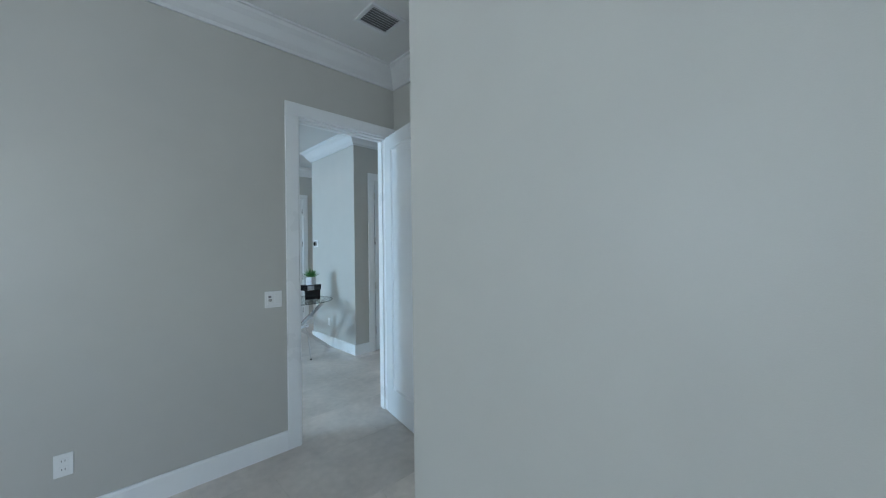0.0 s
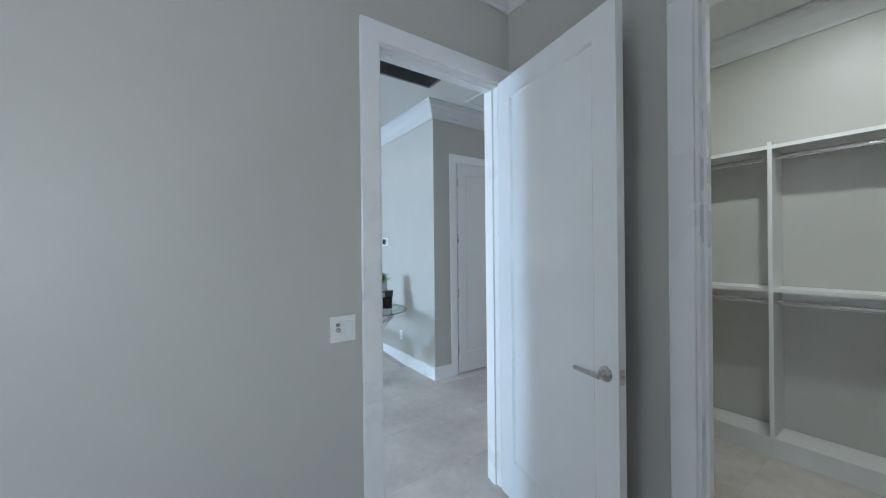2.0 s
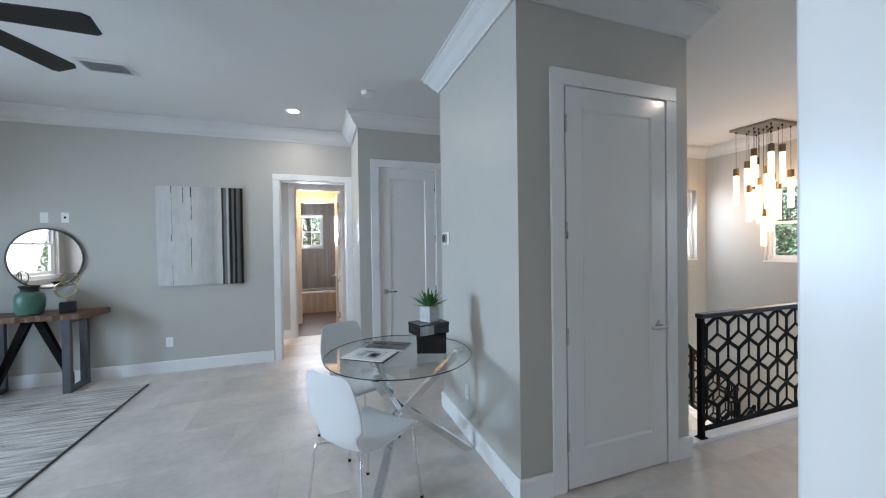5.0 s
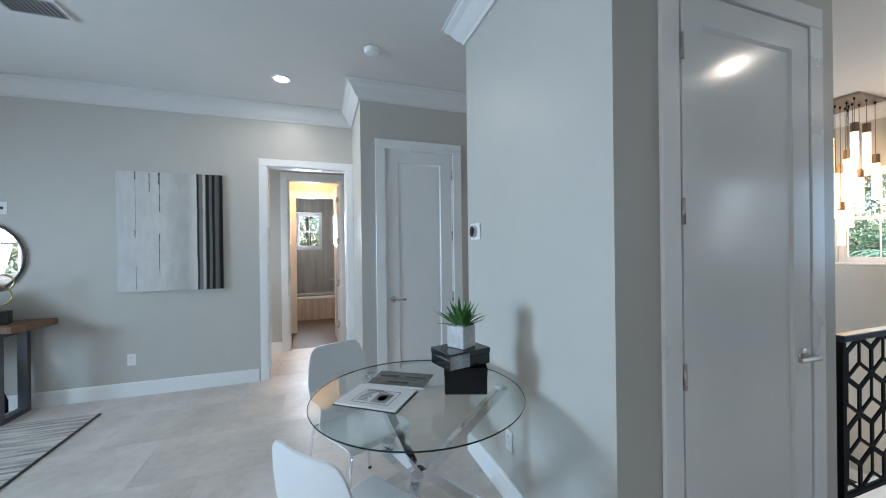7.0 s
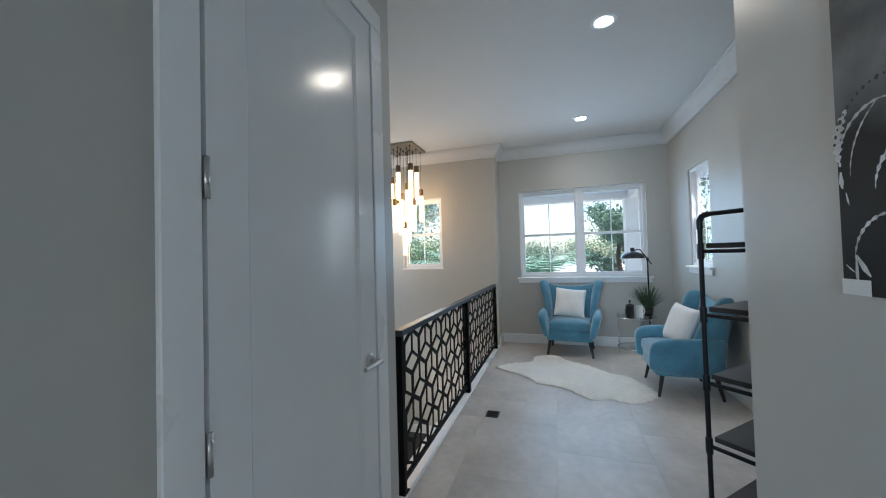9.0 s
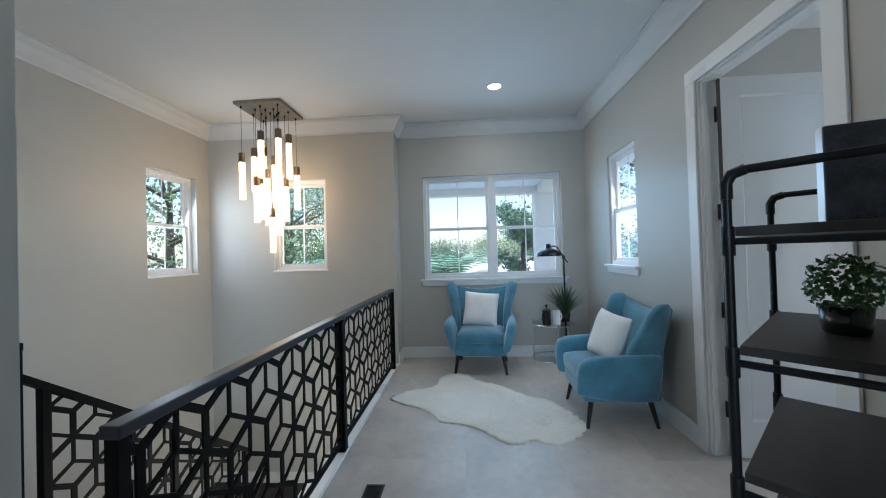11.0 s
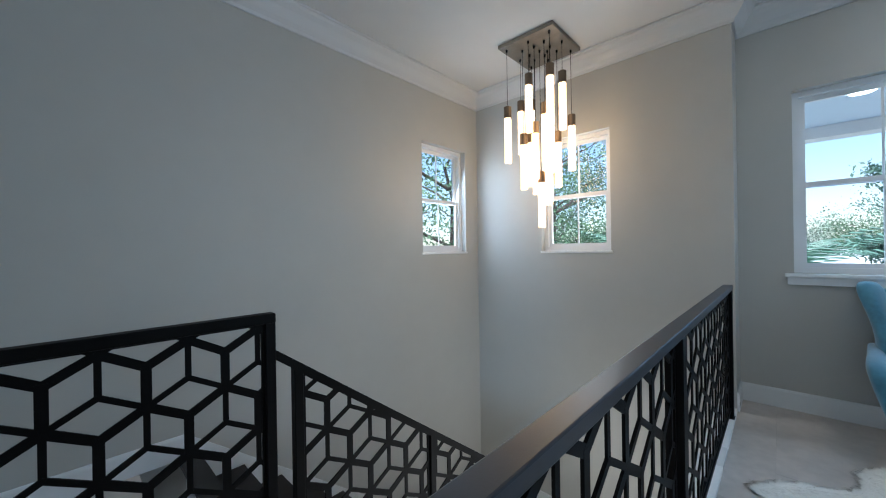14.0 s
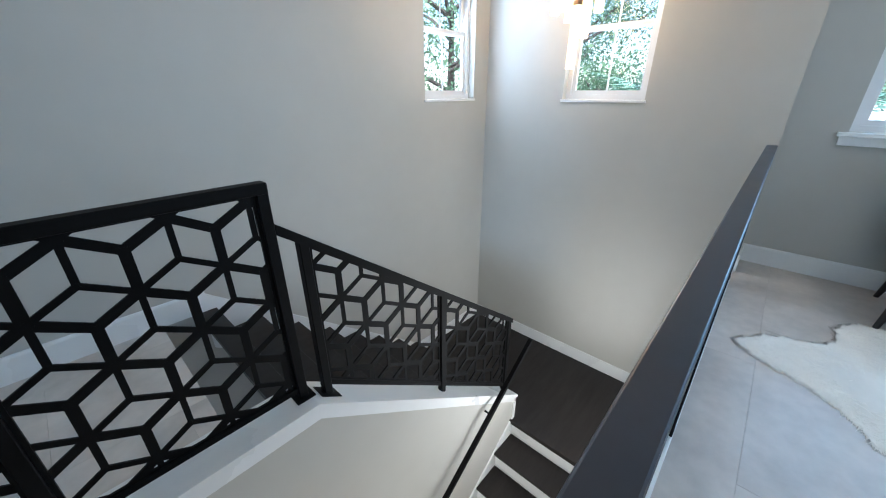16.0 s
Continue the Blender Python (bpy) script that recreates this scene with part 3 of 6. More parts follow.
window("window_8", "unseen white window added to light the bath corridor", "x", -2.38, -2.5, 3.65, 4.4, 0.9, 2.3)
window("window_11", "unseen white window added to light the south room", "y", -4.88, -5.0, 2.3, 3.4, 0.95, 2.25)
window("window_7", "small white window over the bathtub", "y", 7.62, 7.78, -1.50, -0.945, 1.47, 2.29)

# ---------- stairs
STEP, RISE, NX = 0.245, 0.182, 8
X0 = 2.27
stairs = tagged(thing("staircase", "dark wooden staircase with white risers turning at a landing", "stairs"), kind="structure")
for k in range(NX - 1):
    xa, zt = X0 + k * STEP, -(k + 1) * RISE
    box_part("tread", xa - 0.0, xa + STEP + 0.025, 1.345, 2.462, zt - 0.03, zt, STAIR, stairs, "", 0.004)
for k in range(NX):
    xa, zt = X0 + k * STEP, -(k + 1) * RISE
    box_part("riser", xa - 0.02, xa - 0.001, 1.345, 2.462, zt + 0.0005, zt + RISE - 0.031, STAIR, stairs)
box_part("tread", X0 - 0.09, X0 + 0.02, 1.345, 2.462, -0.03, 0.003, STAIR, stairs, "dark wooden top nosing board", 0.004)
LZ = -NX * RISE
LX = X0 + (NX - 1) * STEP
box_part("landing", LX - 0.025, 5.144, 0.202, 2.475, LZ - 0.04, LZ, STAIR, stairs, "dark wooden landing", 0.003)
for k in range(9):
    xb, zt = LX - k * STEP, LZ - (k + 1) * RISE
    if k < 8:
        box_part("tread", xb - STEP - 0.025, xb - 0.001, 0.202, 1.19, zt - 0.03, zt, STAIR, stairs, "", 0.004)
    box_part("riser", xb + 0.001, xb + 0.02, 0.202, 1.19, zt + 0.0005, zt + RISE - 0.031 if k else zt + RISE - 0.041, TRIM, stairs, "white painted riser")
# skirt boards and landing baseboards
bm = bmesh.new()
sl = -RISE / STEP
add_prism(bm, [(X0 - 0.05, 0.14), (LX + 0.05, LZ + 0.14), (LX + 0.05, LZ - 0.1), (X0 - 0.05, -0.28)], "y", 2.463, 2.4765)
part("skirt_board", bm, TRIM, stairs, "white painted skirt board")
bm = bmesh.new()
add_prism(bm, [(LX + 0.02, LZ + 0.02), (LX - 8.6 * STEP, LZ + 0.02 - 8.6 * RISE), (LX - 8.6 * STEP, LZ - 0.32 - 8.6 * RISE), (LX + 0.02, LZ - 0.30)], "y", 1.19, 1.2045)
part("skirt_board", bm, TRIM, stairs, "white painted skirt board")
structure(box_part("baseboard", LX + 0.05, 5.128, 2.461, 2.476, LZ + 0.001, LZ + 0.135, TRIM, None, "", 0.003), "white baseboard above the landing", "baseboard")
structure(box_part("baseboard", 5.130, 5.145, 0.21, 2.461, LZ + 0.001, LZ + 0.135, TRIM, None, "", 0.003), "white baseboard above the landing", "baseboard")

# knee wall between the flights, with its sloping cap
KY0, KY1 = 1.205, 1.345
bm = bmesh.new()
KE = 4.0
kz = 0.06
ke = kz + sl * (KE - 2.29)
add_prism(bm, [(1.345, -3.3), (KE, -3.3), (KE, ke), (2.29, kz), (1.345, kz)], "y", KY0, KY1)
structure(part("wall_knee", bm, PAINT), "low greige wall between the stair flights", "wall")
bm = bmesh.new()
for y0, y1, t0, t1 in ((KY0 - 0.025, KY1 + 0.025, 0.0005, 0.03), (KY0 - 0.014, KY0 - 0.001, -0.06, 0.0)):
    add_prism(bm, [(1.345, kz + t0), (2.29, kz + t0), (KE + 0.02, ke + t0), (KE + 0.02, ke + t1), (2.29, kz + t1), (1.345, kz + t1)], "y", y0, y1)
structure(part("knee_wall_trim", bm, TRIM), "white painted cap along the knee wall", "trim")
structure(box_part("trim", KE, KE + 0.02, KY0 - 0.014, KY1 + 0.014, LZ, ke, TRIM), "white end board of the knee wall", "trim")

# ---------- lattice railings


def clip(p, q, poly):
    """The part of segment p-q inside a convex polygon that runs anticlockwise."""
    t0, t1 = 0.0, 1.0
    dx, dz = q[0] - p[0], q[1] - p[1]
    for (ax, az), (bx, bz) in zip(poly, poly[1:] + poly[:1]):
        nx, nz = bz - az, ax - bx
        den = nx * dx + nz * dz
        num = nx * (ax - p[0]) + nz * (az - p[1])
        if abs(den) < 1e-9:
            if num < 0:
                return None
            continue
        t = num / den
        if den > 0:
            t1 = min(t1, t)
        else:
            t0 = max(t0, t)
    if t1 - t0 < 0.02:
        return None
    return (p[0] + dx * t0, p[1] + dz * t0), (p[0] + dx * t1, p[1] + dz * t1)


bar_meshes = {}


def lattice(poly, a, ox, oz, y, panel, turn=0.0):
    """Bars of the tumbling-block pattern inside poly (x, z); a is the edge of a rhombus, turn its slope."""
    ct, st = math.cos(turn), math.sin(turn)
    flat_poly = [(ox + (p[0] - ox) * ct + (p[1] - oz) * st, oz - (p[0] - ox) * st + (p[1] - oz) * ct) for p in poly]
    xs, zs = [p[0] for p in flat_poly], [p[1] for p in flat_poly]
    row = 0
    j0, j1 = math.floor((min(zs) - oz) / (1.5 * a)) - 1, math.ceil((max(zs) - oz) / (1.5 * a)) + 1
    for j in range(j0, j1 + 1):
        sh = 0.5 * math.sqrt(3) * a * (j % 2)
        i0, i1 = math.floor((min(xs) - ox) / (math.sqrt(3) * a)) - 1, math.ceil((max(xs) - ox) / (math.sqrt(3) * a)) + 1
        for i in range(i0, i1 + 1):
            gx, gz = i * math.sqrt(3) * a + sh, j * 1.5 * a
            cx, cz = ox + gx * ct - gz * st, oz + gx * st + gz * ct
            for k in range(6):
                th = radians(30 + 60 * k) + turn
                end = (cx + a * math.cos(th), cz + a * math.sin(th))
                s = clip((cx, cz), end, poly)
                if not s:
                    continue
                # the outlines of the cubes are broad, the lines inside them thin
                half = 0.0138 if k % 2 else 0.0088
                dep = 0.0042 - 0.0002 * k
                whole = s[0] == (cx, cz) and math.hypot(s[1][0] - end[0], s[1][1] - end[1]) < 1e-6
                if whole and (k, turn, a) in bar_meshes:
                    o = new("lattice_bar", bar_meshes[(k, turn, a)])
                    o.parent = panel
                    o.location = (cx, y, cz)
                    continue
                (xa, za), (xb, zb) = s
                L = math.hypot(xb - xa, zb - za)
                ux, uz = (xb - xa) / L, (zb - za) / L
                e = half * 0.55
                xa, za, xb, zb = xa - ux * e, za - uz * e, xb + ux * e, zb + uz * e
                px, pz = -uz * half, ux * half
                bm = bmesh.new()
                add_prism(bm, [(p[0] - cx, p[1] - cz) for p in ((xa - px, za - pz), (xb - px, zb - pz), (xb + px, zb + pz), (xa + px, za + pz))], "y", -dep, dep)
                o = part("lattice_bar", bm, BLACKM, panel)
                o.location = (cx, y, cz)
                if whole:
                    bar_meshes[(k, turn, a)] = o.data


def panel_frame(poly, y, parent):
    """The slim edge frame of a lattice panel."""
    bm = bmesh.new()
    n = len(poly)
    for i in range(n):
        (xa, za), (xb, zb) = poly[i], poly[(i + 1) % n]
        L = math.hypot(xb - xa, zb - za)
        ux, uz = (xb - xa) / L, (zb - za) / L
        q = [(xa, za), (xb, zb), (xb - uz * 0.012, zb + ux * 0.012), (xa - uz * 0.012, za + ux * 0.012)]
        add_prism(bm, q, "y", y - 0.0050 - 0.0002 * i, y + 0.0050 + 0.0002 * i)
    return part("lattice_panel", bm, BLACKM, parent, "laser-cut black lattice panel")


def post(bm, x, z0, z1, y, w=0.038):
    add_box(bm, x - w / 2, x + w / 2, y - w / 2, y + w / 2, z0, z1, 0.003, 1)


A = 0.126
railing = tagged(thing("stair_railing", "black metal guard rail with tumbling-block lattice panels along the well", "railing", group="stair railings"), kind="structure")
RY, RT = 0.1015, 0.955
bm = bmesh.new()
add_box(bm, 1.59, 4.955, RY - 0.028, RY + 0.028, RT - 0.035, RT, 0.004, 2)
part("handrail", bm, SATIN, railing, "flat black metal top rail")
bm = bmesh.new()
add_box(bm, 1.60, 4.94, RY - 0.012, RY + 0.012, 0.07, 0.095, 0.002, 1)
part("bottom_rail", bm, BLACKM, railing)
for px, pw in ((1.612, 0.038), (3.195, 0.058), (4.935, 0.05)):
    bm = bmesh.new()
    post(bm, px, 0.022, RT - 0.034, RY, pw)
    add_box(bm, px - 0.035, px + 0.035, RY - 0.03, RY + 0.03, 0.021, 0.028, 0.002, 1)
    part("post", bm, BLACKM, railing)
GA = 0.139
for xa, xb, gx in ((1.63, 3.168, 2.395), (3.222, 4.912, 3.265)):
    poly = [(xa, 0.09), (xb, 0.09), (xb, RT - 0.03), (xa, RT - 0.03)]
    lattice(poly, GA, gx, 0.715, RY, panel_frame(poly, RY, railing))
structure(box_part("trim", 1.345, 5.145, 0.07, 0.198, -0.16, 0.021, TRIM, None, "", 0.004), "white curb board under the well railing", "trim")

rail_b = tagged(thing("stair_railing", "black metal stair rail stepping down the knee wall", "railing", group="stair railings"), kind="structure")
BY = 1.275
bm = bmesh.new()
add_box(bm, 1.35, 2.285, BY - 0.024, BY + 0.024, 0.965, 1.003, 0.005, 2)
part("handrail", bm, BLACKM, rail_b, "flat black metal top rail")
bm = bmesh.new()
add_box(bm, 1.36, 2.27, BY - 0.012, BY + 0.012, 0.125, 0.15, 0.002, 1)
part("bottom_rail", bm, BLACKM, rail_b)
for px in (1.555, 2.266):
    bm = bmesh.new()
    post(bm, px, 0.09, 0.967, BY)
    add_box(bm, px - 0.04, px + 0.04, BY - 0.04, BY + 0.04, 0.09, 0.097, 0.002, 1)
    part("post", bm, BLACKM, rail_b)
for xa, xb in ((1.36, 1.537), (1.573, 2.248)):
    poly = [(xa, 0.145), (xb, 0.145), (xb, 0.97), (xa, 0.97)]
    lattice(poly, A, 1.896, 0.76, BY, panel_frame(poly, BY, rail_b))


def slope(x, z_at):
    return z_at + sl * (x - 2.37)


bm = bmesh.new()
add_prism(bm, [(2.285, slope(2.285, 0.755)), (3.95, slope(3.95, 0.755)), (3.95, slope(3.95, 0.795)), (2.285, slope(2.285, 0.795))], "y", BY - 0.02, BY + 0.02)
part("handrail", bm, BLACKM, rail_b, "sloping flat black metal rail")
bm = bmesh.new()
add_prism(bm, [(2.36, slope(2.36, 0.085)), (3.93, slope(3.93, 0.085)), (3.93, slope(3.93, 0.115)), (2.36, slope(2.36, 0.115))], "y", BY - 0.012, BY + 0.012)
part("bottom_rail", bm, BLACKM, rail_b)
for px in (2.375, 3.135, 3.915):
    bm = bmesh.new()
    post(bm, px, slope(px, 0.03), slope(px, 0.775), BY)
    add_prism(bm, [(px - 0.045, slope(px - 0.045, 0.028)), (px + 0.045, slope(px + 0.045, 0.028)), (px + 0.045, slope(px + 0.045, 0.036)), (px - 0.045, slope(px - 0.045, 0.036))], "y", BY - 0.04, BY + 0.04)
    part("post", bm, BLACKM, rail_b)
for xa, xb in ((2.394, 3.116), (3.154, 3.896)):
    poly = [(xa, slope(xa, 0.11)), (xb, slope(xb, 0.11)), (xb, slope(xb, 0.765)), (xa, slope(xa, 0.765))]
    lattice(poly, 0.128, 2.504, 0.464, BY, panel_frame(poly, BY, rail_b))
# wall handrail of the lower flight
hand = tagged(thing("wall_handrail", "flat black metal handrail on brackets beside the lower flight", "handrail"), kind="structure")
bm = bmesh.new()
add_prism(bm, [(4.02, LZ + 0.86), (4.02, LZ + 0.905), (2.2, LZ + 0.905 - 1.82 * RISE / STEP), (2.2, LZ + 0.86 - 1.82 * RISE / STEP)], "y", 1.11, 1.14)
part("bar", bm, BLACKM, hand)
for hx in (3.55, 2.7):
    hz = LZ + 0.86 - (4.02 - hx) * RISE / STEP
    bm = bmesh.new()
    add_tube(bm, [(hx, 1.203, hz - 0.06), (hx, 1.15, hz - 0.06), (hx, 1.125, hz - 0.02), (hx, 1.125, hz + 0.005)], 0.008, 8)
    part("bracket", bm, BLACKM, hand)

# ---------- tiled floor: slab below, tiles as single pieces above (laid at the end of the file)
AREAS = [(-6.3, 1.335, -1.593, 0.07), (1.335, 5.447, -2.331, 0.07), (1.335, 3.75, -4.88, -2.331), (-6.3, 1.345, 0.07, 1.345), (-6.3, 2.0, 1.345, 2.527), (-6.3, -0.615, 2.527, 3.388),
         (-5.2, 1.285, -6.0, -1.593), (-2.38, -0.49, 3.388, 4.62), (-0.39, 0.345, 2.527, 2.62)]
for k, (x0, x1, y0, y1) in enumerate(AREAS):
    structure(box_part("floor", x0, x1, y0, y1, -0.2, -0.0018, GROUT), "bed under the floor tiles", "floor")
WOODF = mat("brown_bath_floor", (0.10, 0.065, 0.045), 0.4, 0, 2, 0.2, 0.05, 60, stretch=(1, 5, 1))
structure(box_part("floor_bath", -1.60, -0.49, 4.62, 7.62, -0.15, -0.004, WOODF), "brown tiled bathroom floor", "floor")

# ---------- sitting corner
VELVET = mat("blue_velvet", (0.075, 0.235, 0.33), 0.85, 0, 5, 0.3, 0.25, 500, sheen=0.6)
LEGWOOD = mat("black_stained_leg", (0.012, 0.010, 0.010), 0.4, 0, 8, 0.3)
LINEN = mat("white_pillow_fabric", (0.82, 0.80, 0.77), 0.9, 0, 9, 0.05, 0.5, 260, sheen=0.3)


def soft_box(name, x0, x1, y0, y1, z0, z1, r, material, parent, label="", puff=0.0, m=None):
    """A cushion: a finely rounded box whose broad faces swell by puff."""
    bm = bmesh.new()
    add_box(bm, x0, x1, y0, y1, z0, z1)
    bmesh.ops.subdivide_edges(bm, edges=bm.edges[:], cuts=7, use_grid_fill=True)
    cx, cy, cz = (x0 + x1) / 2, (y0 + y1) / 2, (z0 + z1) / 2
    hx, hy, hz = (x1 - x0) / 2, (y1 - y0) / 2, (z1 - z0) / 2
    for v in bm.verts:
        p = [v.co.x - cx, v.co.y - cy, v.co.z - cz]
        q = [max(-h + r, min(h - r, c)) for c, h in zip(p, (hx, hy, hz))]
        d = Vector([a - b for a, b in zip(p, q)])
        if d.length > 1e-6:
            d = d.normalized() * r
        u = (1 - (p[0] / hx) ** 2) * (1 - (p[1] / hy) ** 2)
        d.z += puff * max(u, 0) * (1 if p[2] > 0 else -0.4)
        v.co = Vector((cx + q[0] + d.x, cy + q[1] + d.y, cz + q[2] + d.z))
    return part(name, bm, material, parent, label, True, m)


def grid_solid(name, front, back, nu, nv, material, parent, label=""):
    """A closed padded shell between two surfaces, each a function of (u, v) in 0..1."""
    bm = bmesh.new()
    sides = []
    for f in (front, back):
        sides.append([[bm.verts.new(f(i / nu, j / nv)) for j in range(nv + 1)] for i in range(nu + 1)])
    for s, g in enumerate(sides):
        for i in range(nu):
            for j in range(nv):
                q = (g[i][j], g[i + 1][j], g[i + 1][j + 1], g[i][j + 1])
                bm.faces.new(q if s == 0 else q[::-1])
    a, b = sides
    loop = [(i, 0) for i in range(nu)] + [(nu, j) for j in range(nv)] + [(i, nv) for i in range(nu, 0, -1)] + [(0, j) for j in range(nv, 0, -1)]
    for (i, j), (k, l) in zip(loop, loop[1:] + loop[:1]):
        bm.faces.new((a[i][j], b[i][j], b[k][l], a[k][l]))
    ob = part(name, bm, material, parent, label, True)
    sub = ob.modifiers.new("round", "SUBSURF")
    sub.levels = sub.render_levels = 1
    return ob


def armchair(m, label):
    c = thing("armchair", label, "armchair", m, "pair of blue armchairs")
    for sx in (-1, 1):
        for sy in (-1, 1):
            bm = bmesh.new()
            add_tube(bm, [(sx * 0.285, sy * 0.295, 0.0), (sx * 0.25, sy * 0.245, 0.22)], [0.014, 0.024], 12)
            part("leg", bm, LEGWOOD, c, "dark tapered wooden leg", True)
    soft_box("seat_base", -0.30, 0.30, -0.325, 0.335, 0.195, 0.37, 0.045, VELVET, c)
    soft_box("seat_cushion", -0.262, 0.262, -0.345, 0.22, 0.335, 0.475, 0.05, VELVET, c, "loose blue velvet seat cushion", 0.022)

    def face(off):
        def f(u, v):
            q = 2 * u - 1
            e = abs(q)
            z = 0.30 + (0.905 + 0.065 * e ** 2.2 - 0.30) * v
            wide = 0.30 + 0.075 * v ** 2.0
            y = 0.215 + 0.135 * v - 0.02 * e ** 2
            puff = 0.022 * (1 - q ** 4) * (1 - (2 * v - 1) ** 6)
            return (q * wide, y + (0.09 if off else -puff), z)
        return f
    grid_solid("backrest", face(False), face(True), 16, 10, VELVET, c)

    # each wing is a padded blade that curls out into an ear at the top
    for sx in (-1, 1):
        bm = bmesh.new()
        secs = ((0.34, 0.305, 0.17, 0.150, 0.050, -4), (0.50, 0.306, 0.17, 0.158, 0.052, -4), (0.61, 0.308, 0.185, 0.152, 0.052, -1), (0.70, 0.318, 0.215, 0.132, 0.050, 5), (0.79, 0.336, 0.245, 0.114, 0.050, 11),
                (0.87, 0.358, 0.270, 0.106, 0.051, 17), (0.93, 0.374, 0.288, 0.098, 0.050, 21), (0.968, 0.383, 0.300, 0.080, 0.043, 24), (0.988, 0.388, 0.306, 0.055, 0.031, 25), (0.996, 0.390, 0.309, 0.022, 0.013, 25))
        loops = []
        for z, x, y, hl, hw, yaw in secs:
            ca, sa = math.cos(radians(yaw)), math.sin(radians(yaw))
            loop = []
            for k in range(20):
                t = 2 * math.pi * k / 20
                cw, sw = math.cos(t), math.sin(t)
                px = hw * math.copysign(abs(cw) ** 0.75, cw)
                py = hl * math.copysign(abs(sw) ** 0.75, sw)
                loop.append(bm.verts.new((sx * (x + px * ca - py * sa), y + px * sa + py * ca, z)))
            loops.append(loop)
        for la, lb in zip(loops, loops[1:]):
            for k in range(20):
                bm.faces.new((la[k], la[(k + 1) % 20], lb[(k + 1) % 20], lb[k]))
        bm.faces.new(loops[-1])
        bm.faces.new(loops[0][::-1])
        bmesh.ops.recalc_face_normals(bm, faces=bm.faces[:])
        o = part("wing", bm, VELVET, c, "padded wing curling into an ear", True)
        rnd = o.modifiers.new("round", "SUBSURF")
        rnd.levels = rnd.render_levels = 1
    for sx in (-1, 1):
        bm = bmesh.new()
        secs = ((0.325, 0.60, 0.034), (0.24, 0.605, 0.040), (0.10, 0.600, 0.044), (-0.08, 0.595, 0.048), (-0.22, 0.592, 0.057), (-0.31, 0.57, 0.056), (-0.355, 0.535, 0.046), (-0.372, 0.49, 0.028))
        loops = []
        for y, zt, hw in secs:
            loop = []
            for k in range(24):
                t = 2 * math.pi * k / 24
                cw, sw = math.cos(t), math.sin(t)
                zb = 0.20 + 0.07 * max(0.0, (0.02 - y) / 0.39) ** 1.5
                zc, hz = (zt + zb) / 2, (zt - zb) / 2
                z = zc + hz * math.copysign(abs(sw) ** 0.42, sw)
                k2 = (z - 0.20) / 0.41
                x = 0.272 + 0.096 * k2 + hw * math.copysign(abs(cw) ** 0.7, cw) * (0.75 + 0.35 * k2)
                loop.append(bm.verts.new((sx * x, y - 0.02 * math.sin(math.pi * min(max(k2, 0), 1)), z)))
            loops.append(loop)
        for la, lb in zip(loops, loops[1:]):
            for k in range(24):
                bm.faces.new((la[k], la[(k + 1) % 24], lb[(k + 1) % 24], lb[k]))
        bm.faces.new(loops[-1])
        bm.faces.new(loops[0][::-1])
        bmesh.ops.recalc_face_normals(bm, faces=bm.faces[:])
        o = part("arm", bm, VELVET, c, "", True)
        rnd = o.modifiers.new("round", "SUBSURF")
        rnd.levels = rnd.render_levels = 1
    for sx in (-1, 1):
        bm = bmesh.new()
        add_tube(bm, [(sx * 0.265, -0.33, 0.476), (sx * 0.262, 0.20, 0.476)], 0.004, 6)
        part("piping", bm, VELVET, c)
    return c


def pillow(m, label):
    def surf(sgn):
        def f(u, v):
            a, b = 2 * u - 1, 2 * v - 1
            pinch = 1 - 0.055 * (1 - a * a) - 0.0
            pin2 = 1 - 0.055 * (1 - b * b)
            t = 0.075 * (max(1 - a ** 4, 0) * max(1 - b ** 4, 0)) ** 0.55 + 0.002 * math.sin(7 * a + 4 * b) * (1 - a * a)
            return (a * 0.207 * pin2, sgn * (t + 0.002), b * 0.207 * pinch)
        return f
    ob = grid_solid("throw_pillow", surf(-1), surf(1), 18, 18, LINEN, None)
    ob.matrix_basis = m
    return tagged(ob, label, "pillow", "white throw pillows")


C1 = pose(5.025, -0.942, 0, 0, 0, -96) @ Matrix.Diagonal((1, 0.9, 0.99, 1))
C2 = pose(3.815, -1.925, 0, 0, 0, 180) @ Matrix.Diagonal((0.96, 0.88, 0.95, 1))
armchair(C1, "blue velvet wingback armchair on dark legs under the window")
armchair(C2, "blue velvet wingback armchair on dark legs near the wall")
pillow(C1 @ pose(0.0, 0.055, 0.685, -17, 4, 0), "white square throw pillow leaning on the blue armchair")
pillow(C2 @ pose(0.03, 0.01, 0.675, -20, 5, 14), "white square throw pillow tilted in the blue armchair")

# round two-tier side table
TGLASS = glass("table_glass", (0.965, 0.985, 0.975))
side = thing("side_table", "round two-tier glass side table with chrome frame", "side table", pose(4.97, -1.765, 0))
for z in (0.12, 0.515):
    bm = bmesh.new()
    add_lathe(bm, [(0.225, z), (0.23, z + 0.002), (0.23, z + 0.006), (0.225, z + 0.008)], n=40)
    o = part("glass_top", bm, TGLASS, side, "clear round glass shelf")
    bm = bmesh.new()
    add_tube(bm, [(0.236 * math.cos(a), 0.236 * math.sin(a), z) for a in [2 * math.pi * k / 40 for k in range(41)]], 0.006, 8)
    part("rim", bm, CHROME, side, "chrome ring", True)
